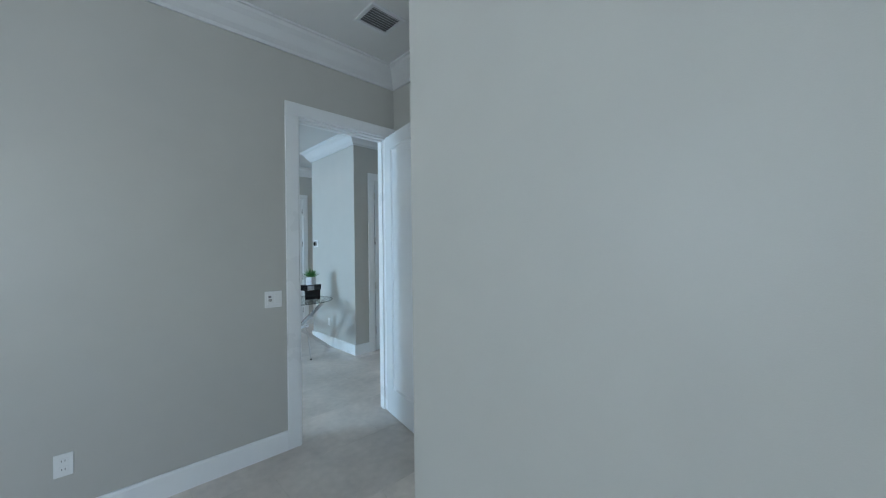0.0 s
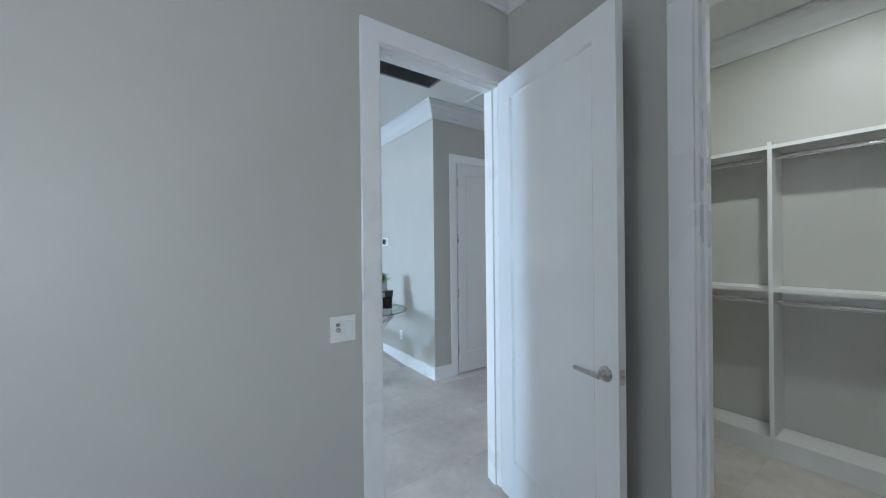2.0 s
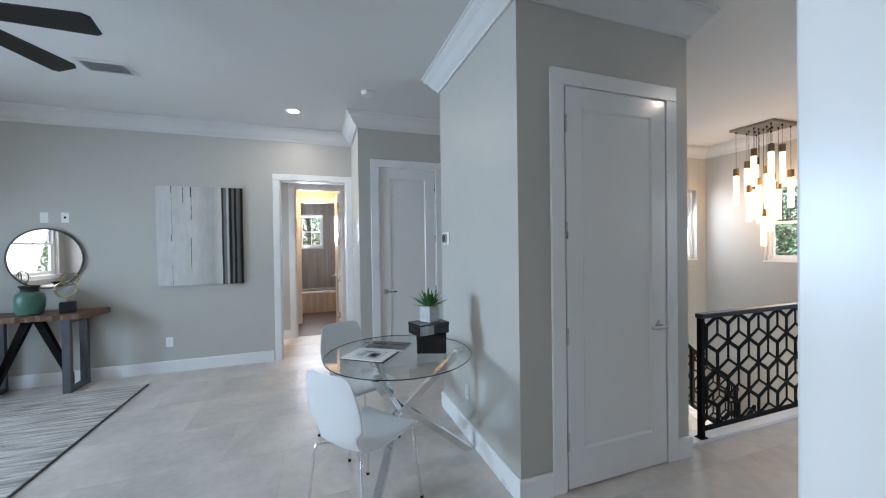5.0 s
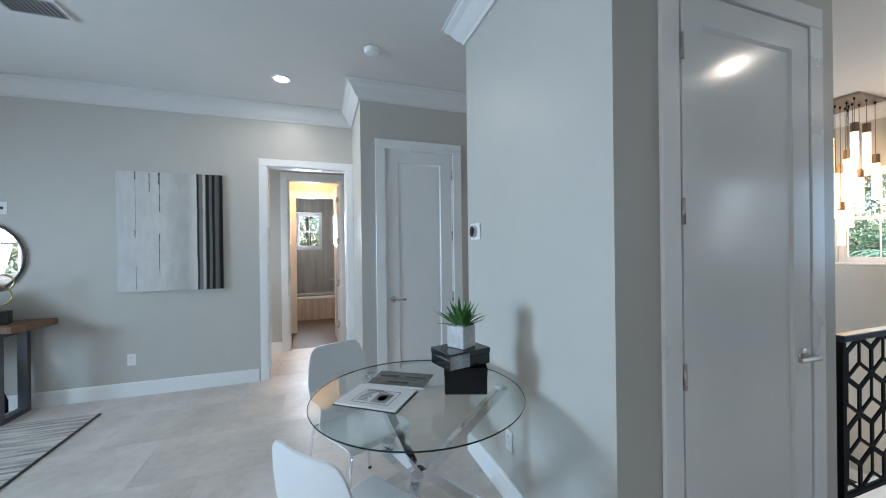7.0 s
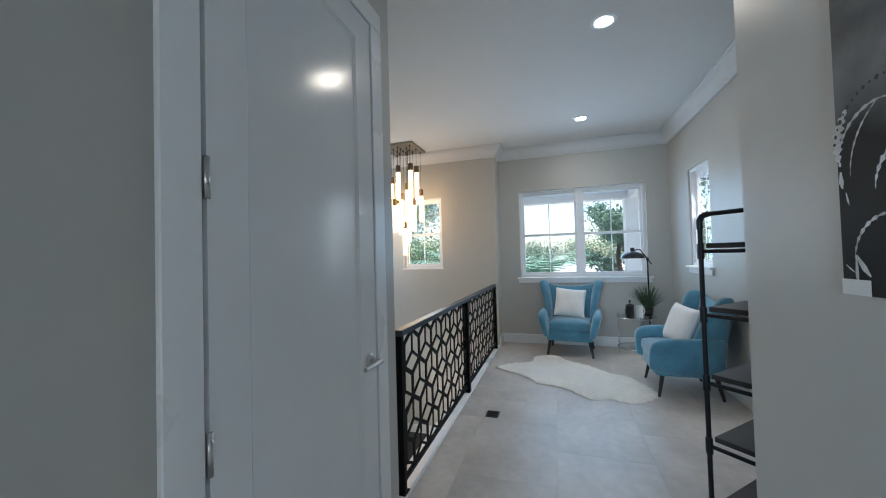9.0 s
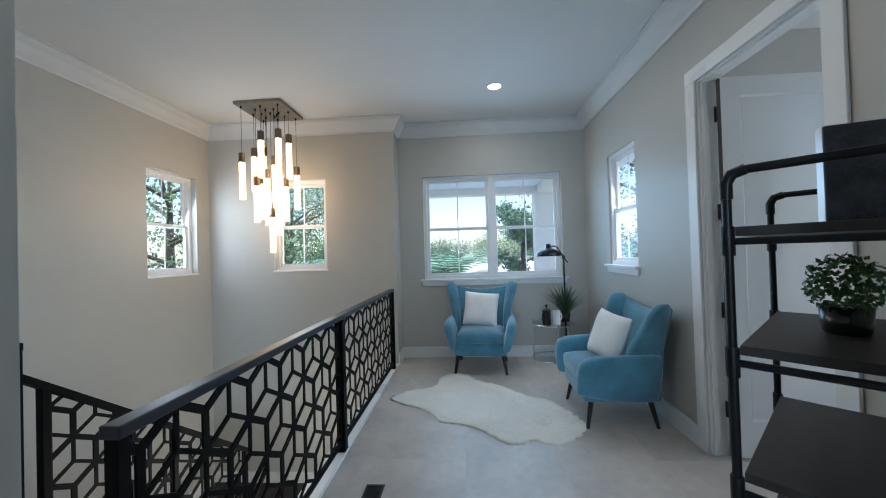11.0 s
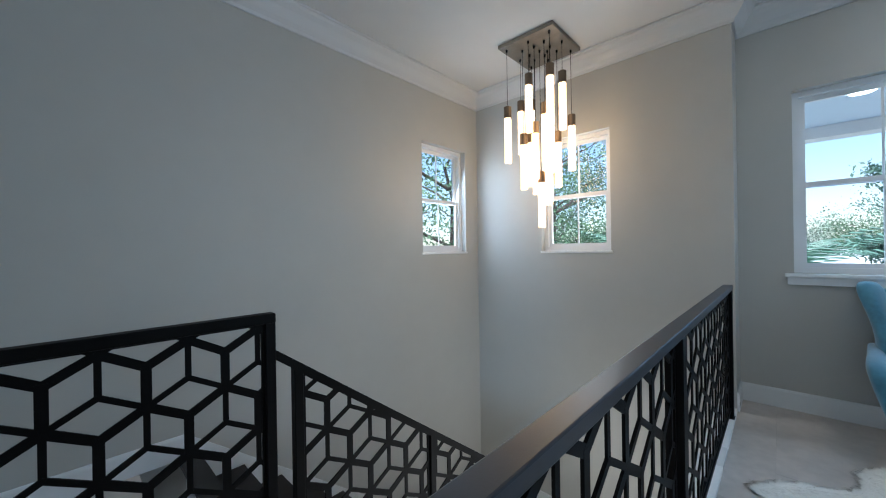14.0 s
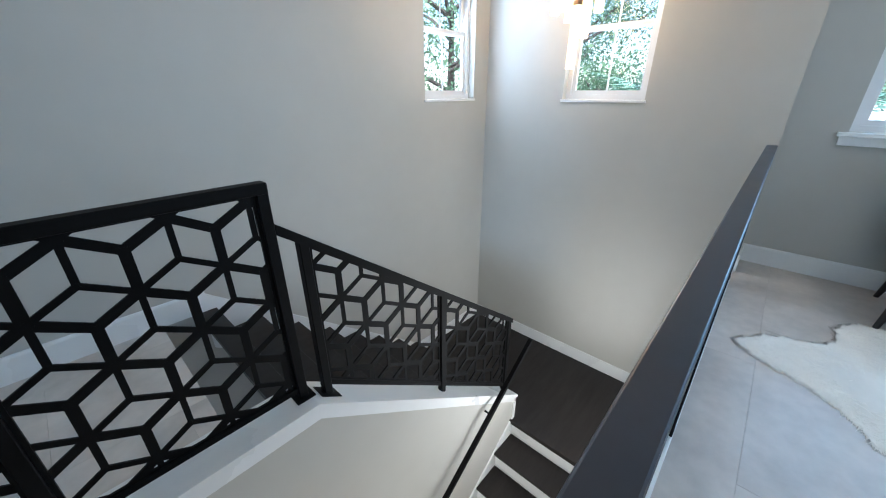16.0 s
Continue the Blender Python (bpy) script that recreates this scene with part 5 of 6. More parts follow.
for k in range(60):
    x, y = rng.uniform(-0.042, 0.042), rng.uniform(-0.042, 0.042)
    add_lathe(bm, [(0.003, 0), (0.006, 0.003), (0.003, 0.006)], (x, y, 0.1045), 6)
part("pebbles", bm, WHITEC, pl)

# console with its things
OAK = mat("brown_live_edge_wood", (0.17, 0.085, 0.05), 0.45, 0, 2.5, 0.35, 0.2, 40, stretch=(1, 9, 9))
STEEL = mat("gunmetal_steel", (0.12, 0.125, 0.14), 0.42, 0.6, 8, 0.2)
con = thing("console_table", "brown wooden console table on steel frame legs with black braces", "console table", pose(-3.905, 3.17, 0))
bm = bmesh.new()
n = 40
fr = [(-0.545 + 1.02 * k / n, -0.205 + 0.012 * math.sin(k * 0.55) + 0.008 * math.sin(k * 1.7 + 1)) for k in range(n + 1)]
add_prism(bm, fr + [(0.535, -0.15), (0.56, 0.20), (-0.56, 0.20)], "z", 0.775, 0.83)
part("tabletop", bm, OAK, con)
for x in (-0.345, 0.345):
    for nm, y0, y1, z0, z1 in (("leg", -0.17, -0.125, 0, 0.774), ("leg", 0.125, 0.17, 0, 0.774), ("foot_bar", -0.124, 0.124, 0, 0.045), ("top_bar", -0.124, 0.124, 0.73, 0.774)):
        box_part(nm, x - 0.035, x + 0.035, y0, y1, z0, z1, STEEL, con, "", 0.002)
    sg = 1 if x > 0 else -1
    bm = bmesh.new()
    add_prism(bm, [(sg * 0.0, 0.773), (sg * 0.075, 0.773), (x - sg * 0.037, 0.16), (x - sg * 0.037, 0.05)], "y", -0.03, 0.03)
    part("brace", bm, BLACKM, con, "black diagonal brace")
vase = thing("vase", "green ceramic jar vase with dark rim on the console", "vase", pose(-3.90, 3.12, 0.8305))
bm = bmesh.new()
add_lathe(bm, [(0.085, 0), (0.098, 0.01), (0.112, 0.08), (0.115, 0.16), (0.10, 0.215), (0.07, 0.24)], n=32)
part("body", bm, mat("green_ceramic_glaze", (0.06, 0.17, 0.13), 0.35, 0, 8, 0.35), vase, "", True)
bm = bmesh.new()
add_lathe(bm, [(0.07, 0.24), (0.062, 0.262), (0.085, 0.30), (0.078, 0.30), (0.055, 0.262)], n=32)
part("rim", bm, mat("dark_bronze_rim", (0.03, 0.03, 0.03), 0.4, 0.4, 8, 0.2), vase, "", True)
BRASS = mat("aged_brass", (0.42, 0.30, 0.14), 0.3, 1.0, 14, 0.2)
for sx in (-3.60, -4.26):
    sc = thing("ring_sculpture", "brass interlocked ring sculpture on a black block", "sculpture", pose(sx, 3.13, 0.8305, 0, 0, 18), "pair of ring sculptures")
    box_part("block", -0.06, 0.06, -0.05, 0.05, 0, 0.115, BLKC, sc, "", 0.003)
    for cz, rr, cxx in ((0.245, 0.085, -0.012), (0.36, 0.07, 0.015)):
        for tw in (0, 1):
            bm = bmesh.new()
            add_tube(bm, [(cxx + rr * math.cos(a) * (0.8 if tw else 1), 0.012 * (1 if tw else -1) + (0.5 * rr * math.cos(a) if tw else 0), cz + rr * math.sin(a)) for a in [2 * math.pi * k / 32 for k in range(33)]], 0.0055, 8)
            part("ring", bm, BRASS, sc, "", True)
    bm = bmesh.new()
    add_tube(bm, [(0, 0, 0.115), (0, 0, 0.17)], 0.005, 8)
    part("stem", bm, BRASS, sc)
MIRROR = mat("mirror_silver", (0.92, 0.93, 0.93), 0.01, 1.0)
mir = thing("round_mirror", "round wall mirror in a thin dark metal frame", "mirror", pose(-3.905, 3.385, 1.405))
bm = bmesh.new()
n = 64
front = [bm.verts.new((0.318 * math.cos(2 * math.pi * k / n), -0.018, 0.318 * math.sin(2 * math.pi * k / n))) for k in range(n)]
back = [bm.verts.new((0.318 * math.cos(2 * math.pi * k / n), -0.002, 0.318 * math.sin(2 * math.pi * k / n))) for k in range(n)]
bm.faces.new(front)
bm.faces.new(back[::-1])
for k in range(n):
    bm.faces.new((front[k], front[(k + 1) % n], back[(k + 1) % n], back[k]))
part("glass", bm, MIRROR, mir, "silvered mirror glass")
bm = bmesh.new()
add_tube(bm, [(0.326 * math.cos(2 * math.pi * k / n), -0.014, 0.326 * math.sin(2 * math.pi * k / n)) for k in range(n + 1)], 0.011, 8)
part("frame", bm, STEEL, mir, "", True)

# striped rug
def rug_material():
    m = mat("striped_rug_pile", (0.47, 0.44, 0.405), 0.95, 0, 2.0, 0.75, 0.8, 300, stretch=(1.3, 17, 1))
    return m


rug = thing("striped_rug", "flat woven rug with broken grey and cream stripes", "rug", pose(0, 0, 0))
box_part("weave", -5.3, -2.875, 0.45, 3.0, 0.0005, 0.009, rug_material(), rug, "", 0.002)
box_part("binding", -2.875, -2.857, 0.45, 3.0, 0.0005, 0.010, mat("charcoal_binding", (0.05, 0.05, 0.055), 0.9, 0, 20, 0.3), rug, "charcoal edge binding", 0.002)

# sofa seen in the mirror
SOFAW = mat("white_sofa_fabric", (0.70, 0.70, 0.70), 0.9, 0, 5, 0.05, 0.4, 300)
sofa = thing("sofa", "white upholstered sofa under the living room window", "sofa", pose(-5.75, -0.3, 0, 0, 0, 90))
soft_box("seat", -1.0, 1.0, -0.42, 0.36, 0.10, 0.44, 0.06, SOFAW, sofa, "", 0.01)
soft_box("backrest", -1.0, 1.0, 0.20, 0.44, 0.30, 0.82, 0.08, SOFAW, sofa)
for sx in (-1, 1):
    soft_box("arm", sx * 1.08 - 0.1, sx * 1.08 + 0.1, -0.42, 0.44, 0.10, 0.62, 0.06, SOFAW, sofa)
    for yy in (-0.35, 0.37):
        bm = bmesh.new()
        add_tube(bm, [(sx * 1.05, yy, 0), (sx * 1.03, yy, 0.13)], [0.018, 0.024], 10)
        part("leg", bm, LEGWOOD, sofa)
for sx, a in ((-0.7, 8), (0.1, -10), (0.68, 6)):
    pillow(pose(-5.75, -0.3, 0, 0, 0, 90) @ pose(sx, 0.10, 0.66, -18, a, 0), "white throw pillow on the white sofa")

# ---------- wall art


def ramp_mat(name, stops, axis, rough=0.5, warp=0.02, streak=(40, 1, 1.2), mixf=0.35):
    """Streaked paint whose colour changes along one object axis (0..1 over the stops)."""
    m = bpy.data.materials.new(name)
    m.use_nodes = True
    nt = m.node_tree
    b = nt.nodes["Principled BSDF"]
    b.inputs["Roughness"].default_value = rough
    b.inputs["Specular IOR Level"].default_value = 0.15
    co = nt.nodes.new("ShaderNodeTexCoord")
    mp = nt.nodes.new("ShaderNodeMapping")
    mp.inputs["Scale"].default_value = streak
    nt.links.new(co.outputs["Object"], mp.inputs[0])
    nz = nt.nodes.new("ShaderNodeTexNoise")
    nz.inputs["Scale"].default_value, nz.inputs["Detail"].default_value = 1.0, 5
    nt.links.new(mp.outputs[0], nz.inputs[0])
    sp = nt.nodes.new("ShaderNodeSeparateXYZ")
    nt.links.new(co.outputs["Object"], sp.inputs[0])
    ad = nt.nodes.new("ShaderNodeMath")
    ad.operation = "MULTIPLY_ADD"
    ad.inputs[1].default_value = warp
    nt.links.new(nz.outputs[0], ad.inputs[0])
    nt.links.new(sp.outputs[axis], ad.inputs[2])
    rp = nt.nodes.new("ShaderNodeValToRGB")
    rp.color_ramp.interpolation = "LINEAR"
    els = rp.color_ramp.elements
    els[0].position, els[0].color = stops[0][0], (*[stops[0][1]] * 3, 1)
    els[1].position, els[1].color = stops[-1][0], (*[stops[-1][1]] * 3, 1)
    for p, c in stops[1:-1]:
        e = els.new(p)
        e.color = (c * 1.02, c * 1.01, c * 0.97, 1)
    nt.links.new(ad.outputs[0], rp.inputs[0])
    n2 = nt.nodes.new("ShaderNodeTexNoise")
    n2.inputs["Scale"].default_value, n2.inputs["Detail"].default_value = 2.4, 6
    nt.links.new(mp.outputs[0], n2.inputs[0])
    mr = nt.nodes.new("ShaderNodeMapRange")
    mr.inputs["From Min"].default_value, mr.inputs["From Max"].default_value = 0.35, 0.7
    mr.inputs["To Min"].default_value, mr.inputs["To Max"].default_value = 1 - mixf, 1.0
    nt.links.new(n2.outputs[0], mr.inputs[0])
    mu = nt.nodes.new("ShaderNodeMixRGB")
    mu.blend_type, mu.inputs[0].default_value = "MULTIPLY", 1.0
    nt.links.new(rp.outputs[0], mu.inputs[1])
    nt.links.new(mr.outputs[0], mu.inputs[2])
    nt.links.new(mu.outputs[0], b.inputs["Base Color"])
    return m


art = thing("canvas_painting", "large white canvas with black and grey vertical streaks", "painting", pose(-2.886, 3.385, 1.043))
AM = ramp_mat("streaked_canvas_paint", [(0.0, 0.62), (0.40, 0.62), (0.52, 0.50), (0.60, 0.47), (0.66, 0.60), (0.688, 0.62), (0.695, 0.02), (0.706, 0.03), (0.714, 0.17), (0.74, 0.19), (0.746, 0.50), (0.76, 0.50), (0.772, 0.02), (0.797, 0.02), (0.806, 0.15), (0.826, 0.12), (0.832, 0.01), (0.85, 0.02), (0.858, 0.13), (0.885, 0.10), (0.90, 0.012), (0.92, 0.012)], 0, 0.5, 0.022, (7, 1, 2.2), 0.12)
box_part("canvas", 0, 0.91, -0.035, -0.002, 0, 1.204, AM, art, "", 0.003)
STREAK = mat("thin_black_paint", (0.03, 0.028, 0.026), 0.45, 0, 20, 0.5)
rng = random.Random(7)
for x, z0, z1, w in ((0.155, 1.12, 1.20, 0.006), (0.157, 0.62, 1.11, 0.0013), (0.152, 0.54, 0.62, 0.004), (0.158, 0.02, 0.25, 0.0016), (0.273, 1.0, 1.19, 0.003), (0.355, 1.08, 1.2, 0.008), (0.358, 0.80, 1.075, 0.0028), (0.352, 0.16, 0.58, 0.0026)):
    bm = bmesh.new()
    prev = None
    for k in range(15):
        z = z0 + (z1 - z0) * k / 14
        xx = x + 0.0015 * math.sin(k * 0.9 + x * 40)
        ww = w * (0.5 + rng.random())
        row = [bm.verts.new((xx - ww, -0.0356, z)), bm.verts.new((xx + ww, -0.0356, z))]
        if prev:
            bm.faces.new((prev[0], prev[1], row[1], row[0]))
        prev = row
    part("paint_streak", bm, STREAK, art)

art2 = thing("abstract_canvas", "dark abstract canvas with grey wash and white arcs", "painting", pose(-0.14, -1.467, 1.258))
PM = ramp_mat("charcoal_wash_paint", [(0.0, 0.008), (0.36, 0.013), (0.47, 0.02), (0.53, 0.17), (0.65, 0.24), (0.85, 0.20), (1.0, 0.15)], 2, 0.55, 0.28, (3, 1, 3), 0.5)
box_part("canvas", 0.02, 0.93, 0.002, 0.036, 0, 1.0, PM, art2, "", 0.003)
CHALK = mat("white_brush_paint", (0.62, 0.62, 0.62), 0.6, 0, 18, 0.5)


def brush(cx, cz, r, a0, a1, w, parent, squash=1.0):
    bm = bmesh.new()
    prev = None
    for k in range(25):
        a = radians(a0 + (a1 - a0) * k / 24)
        ww = w * math.sin(math.pi * (k + 1) / 26) * (0.6 + 0.4 * math.sin(k * 2.1))
        row = [bm.verts.new((cx + (r - ww) * math.cos(a), 0.0368, cz + (r - ww) * squash * math.sin(a))), bm.verts.new((cx + (r + ww) * math.cos(a), 0.0368, cz + (r + ww) * squash * math.sin(a)))]
        if prev:
            bm.faces.new((prev[0], prev[1], row[1], row[0]))
        prev = row
    part("brush_stroke", bm, CHALK, parent)


for cx, cz, r, a0, a1, w in ((0.81, 0.30, 0.115, 5, 110, 0.006), (0.80, 0.34, 0.125, -20, 45, 0.022), (0.72, 0.27, 0.17, 0, 60, 0.004), (0.79, 0.08, 0.098, 0, 100, 0.006), (0.73, 0.23, 0.095, 0, 95, 0.008),
                           (0.60, 0.30, 0.22, 60, 140, 0.01), (0.45, 0.18, 0.17, 10, 150, 0.008), (0.30, 0.40, 0.20, 20, 120, 0.012), (0.52, 0.62, 0.24, 30, 100, 0.008), (0.24, 0.10, 0.14, 30, 160, 0.008)):
    brush(cx, cz, r, a0, a1, w, art2)
for x0, z0, x1, z1, w in ((0.885, 0.09, 0.848, 0.043, 0.009), (0.885, 0.09, 0.883, 0.02, 0.006), (0.916, 0.068, 0.89, 0.051, 0.003), (0.918, 0.285, 0.914, 0.245, 0.009), (0.905, 0.235, 0.897, 0.205, 0.004)):
    bm = bmesh.new()
    px, pz = (z1 - z0), (x0 - x1)
    L = math.hypot(px, pz)
    bm.faces.new([bm.verts.new((x0 + (x1 - x0) * k + px / L * q, 0.0372, z0 + (z1 - z0) * k + pz / L * q)) for k, q in ((0, -w * 0.3), (0.6, -w), (1, -w * 0.2), (1, w * 0.2), (0.6, w * 0.7), (0, w * 0.3))])
    part("brush_stroke", bm, CHALK, art2)
for k in range(16):
    a = radians(12 + 7.5 * k)
    bm = bmesh.new()
    bmesh.ops.create_circle(bm, cap_ends=True, segments=7, radius=0.0045 + 0.0015 * math.sin(k * 2.7), matrix=pose(0.80 + 0.135 * math.cos(a), 0.0374, 0.325 + 0.135 * math.sin(a), 90, 0, 0))
    part("paint_dab", bm, INK, art2, "dark paint dab")
box_part("corner_tag", 0.85, 0.93, 0.0362, 0.0375, 0.0, 0.035, PAPER, art2, "small white paper tag")

# ---------- plates, switches, thermostat, detector


def plate(kind, m, label, w=0.072, h=0.115):
    """A wall plate in local x-z, its face towards -y."""
    p = thing(kind, label, kind.replace("_", " "), m)
    bm = bmesh.new()
    add_box(bm, -w / 2, w / 2, -0.006, -0.0008, -h / 2, h / 2, 0.0025, 2)
    part("cover", bm, PLATEM, p)
    return p


def outlet(m):
    p = plate("wall_outlet", m, "white duplex wall outlet just above the baseboard")
    for z in (-0.021, 0.021):
        o = box_part("socket", -0.017, 0.017, -0.0085, -0.0062, z - 0.015, z + 0.015, PLATEM, p, "", 0.001)
        for x in (-0.006, 0.006):
            box_part("slot", x - 0.001, x + 0.001, -0.0092, -0.0086, z - 0.004, z + 0.006, DARK, p)


outlet(pose(-2.664, -1.713, 0.362))
outlet(pose(-2.79, 3.388, 0.365))
outlet(pose(0.0, 0.775, 0.355, 0, 0, -90))
sw = plate("light_switch", pose(-1.640, -1.713, 1.097), "white two-gang plate with dimmer and rocker switch", 0.116, 0.116)
box_part("rocker", 0.008, 0.042, -0.0095, -0.0062, -0.034, 0.034, PLATEM, sw, "", 0.0015)
box_part("dimmer_frame", -0.042, -0.008, -0.0085, -0.0062, -0.034, 0.034, PLATEM, sw, "", 0.0015)
bm = bmesh.new()
add_lathe(bm, [(0.011, 0), (0.0105, 0.012), (0.008, 0.0135)], n=20)
part("dimmer_knob", bm, NICKEL, sw, "grey dimmer slider", True, pose(-0.025, -0.0085, -0.004, 90))
box_part("dimmer_slot", -0.034, -0.016, -0.0092, -0.0086, 0.012, 0.026, GREYP, sw)
plate("blank_plate", pose(-3.915, 3.388, 1.856), "white blank wall plate above the mirror")
cx1 = plate("cable_outlet", pose(-3.736, 3.388, 1.858), "white wall plate with a cable jack above the mirror")
box_part("jack", -0.009, 0.009, -0.012, -0.0062, -0.012, 0.012, DARK, cx1, "", 0.001)
thm = thing("thermostat", "round black smart thermostat on a white square plate", "thermostat", pose(0.0, 1.195, 1.552, 0, 0, -90))
box_part("plate", -0.075, 0.075, -0.010, -0.0008, -0.055, 0.055, PLATEM, thm, "", 0.004)
bm = bmesh.new()
add_lathe(bm, [(0.041, 0), (0.042, 0.014), (0.040, 0.020), (0.034, 0.022)], n=36)
part("dial", bm, NICKEL, thm, "steel dial ring", True, pose(0, -0.010, 0, 90))
bm = bmesh.new()
add_lathe(bm, [(0.036, 0.0225), (0.034, 0.024), (0.01, 0.0245)], n=36)
part("screen", bm, BLKC, thm, "dark round screen", True, pose(0, -0.010, 0, 90))
smk = thing("smoke_detector", "round white smoke detector on the ceiling", "smoke detector", pose(-0.58, 1.89, H))
bm = bmesh.new()
add_lathe(bm, [(0.035, -0.042), (0.055, -0.038), (0.062, -0.02), (0.066, -0.016), (0.066, -0.001)], n=32)
part("body", bm, PLATEM, smk, "", True)

# ---------- ceiling fittings
for k, (x, y) in enumerate(CANS):
    c = thing("recessed_light", "lit recessed ceiling light with white trim ring", "ceiling light", pose(x, y, H), "recessed lights")
    bm = bmesh.new()
    rings = add_lathe(bm, [(0.062, -0.001), (0.064, -0.006), (0.086, -0.006), (0.09, -0.0015)], n=36, cap=False)
    part("trim_ring", bm, TRIM, c, "", True)
    bm = bmesh.new()
    bm.faces.new([bm.verts.new((0.063 * math.cos(2 * math.pi * q / 36), 0.063 * math.sin(2 * math.pi * q / 36), -0.0035)) for q in range(36)])
    part("lens", bm, LAMPON, c, "glowing lens")


GREYV = mat("grey_filter_grille", (0.20, 0.205, 0.21), 0.6, 0, 5, 0.25)


def ceiling_vent(x0, x1, y0, y1, label, material, along="x", gap=0.026, ang=35):
    v = thing("ceiling_vent", label, "vent", pose((x0 + x1) / 2, (y0 + y1) / 2, H))
    w, d = (x1 - x0) / 2, (y1 - y0) / 2
    box_part("backing", -w + 0.01, w - 0.01, -d + 0.01, d - 0.01, -0.003, -0.0008, GREYV, v)
    f = 0.025
    for nm, a0, a1, b0, b1 in (("frame", -w, w, -d, -d + f), ("frame", -w, w, d - f, d), ("frame", -w, -w + f, -d + f, d - f), ("frame", w - f, w, -d + f, d - f)):
        box_part(nm, a0, a1, b0, b1, -0.014, -0.0009, material, v, "", 0.002)
    lim = (d if along == "x" else w) - f
    n = int(2 * lim / gap)
    for k in range(n):
        p = -lim + (k + 0.5) * 2 * lim / n
        bm = bmesh.new()
        if along == "x":
            add_box(bm, -w + f, w - f, -0.010, 0.010, -0.0008, 0.0008)
            mm = pose(0, p, -0.0095, ang, 0, 0)
        else:
            add_box(bm, -0.010, 0.010, -d + f, d - f, -0.0008, 0.0008)
            mm = pose(p, 0, -0.0095, 0, ang, 0)
        part("slat", bm, material, v, m=mm)
    return v


VENTM = mat("white_vent_enamel", (0.70, 0.71, 0.72), 0.4, 0, 6, 0.04)
ceiling_vent(-2.93, -2.57, 1.93, 2.16, "white slatted supply vent in the ceiling", VENTM, "y")
ceiling_vent(-1.235, -0.965, -2.40, -2.16, "white slatted supply vent in the first room", VENTM, "x", 0.022)
ceiling_vent(-0.935, -0.25, -0.79, -0.318, "large grey return air grille in the ceiling", GREYV, "x", 0.013, 40)
hat = thing("attic_hatch", "white painted attic hatch panel flush in the ceiling", "hatch", pose(0.58, -0.43, H))
box_part("panel", -0.29, 0.29, -0.17, 0.17, -0.006, -0.0008, CEIL, hat, "", 0.002)
for a0, a1, b0, b1 in ((-0.32, 0.32, -0.20, -0.172), (-0.32, 0.32, 0.172, 0.20), (-0.32, -0.292, -0.172, 0.172), (0.292, 0.32, -0.172, 0.172)):
    box_part("trim", a0, a1, b0, b1, -0.010, -0.0008, TRIM, hat, "", 0.002)

# ceiling fan
FANB = mat("espresso_fan_blade", (0.016, 0.013, 0.012), 0.4, 0, 4, 0.3, stretch=(1, 8, 1))
fan = thing("ceiling_fan", "dark espresso ceiling fan with flat blades at rest", "ceiling fan", pose(-2.853, 0.675, 0))
bm = bmesh.new()
add_lathe(bm, [(0.07, 2.99), (0.075, 3.0), (0.07, 3.049)], n=28)
part("canopy", bm, LAMPB, fan, "", True)
bm = bmesh.new()
add_tube(bm, [(0, 0, 2.80), (0, 0, 3.0)], 0.012, 12)
part("rod", bm, LAMPB, fan)
bm = bmesh.new()
add_lathe(bm, [(0.05, 2.62), (0.10, 2.635), (0.11, 2.68), (0.11, 2.74), (0.09, 2.79), (0.03, 2.81)], n=32)
part("motor", bm, LAMPB, fan, "", True)
for k in range(5):
    a = -1.3 + 72 * k
    bm = bmesh.new()
    add_prism(bm, [(0.13, -0.055), (0.64, -0.075), (0.67, -0.055), (0.665, 0.06), (0.64, 0.075), (0.13, 0.055)], "z", -0.005, 0.005)
    part("blade", bm, FANB, fan, "dark flat blade", None, pose(0, 0, 2.70, 0, 0, a) @ pose(0, 0, 0, -12, 0, 0))
    bm = bmesh.new()
    add_box(bm, 0.09, 0.19, -0.02, 0.02, -0.012, -0.006, 0.002, 1)
    part("blade_iron", bm, LAMPB, fan, "", None, pose(0, 0, 2.70, 0, 0, a))

# chandelier over the stairwell
PLATEC = mat("brushed_nickel_plate", (0.30, 0.27, 0.235), 0.35, 1.0, 12, 0.15)
CAPM = mat("bronze_tube_cap", (0.19, 0.14, 0.10), 0.35, 0.8, 12, 0.2)


def crystal():
    m = bpy.data.materials.new("bubbled_crystal_lit")
    m.use_nodes = True
    nt = m.node_tree
    b = nt.nodes["Principled BSDF"]
    b.inputs["Roughness"].default_value = 0.15
    co = nt.nodes.new("ShaderNodeTexCoord")
    vo = nt.nodes.new("ShaderNodeTexVoronoi")
    vo.inputs["Scale"].default_value = 62
    nt.links.new(co.outputs["Object"], vo.inputs[0])
    rp = nt.nodes.new("ShaderNodeValToRGB")
    rp.color_ramp.elements[0].position, rp.color_ramp.elements[0].color = 0.22, (0.09, 0.065, 0.04, 1)
    rp.color_ramp.elements[1].position, rp.color_ramp.elements[1].color = 0.42, (1, 0.67, 0.35, 1)
    nt.links.new(vo.outputs["Distance"], rp.inputs[0])
    nt.links.new(rp.outputs[0], b.inputs["Base Color"])
    nt.links.new(rp.outputs[0], b.inputs["Emission Color"])
    b.inputs["Emission Strength"].default_value = 2.2
    return m


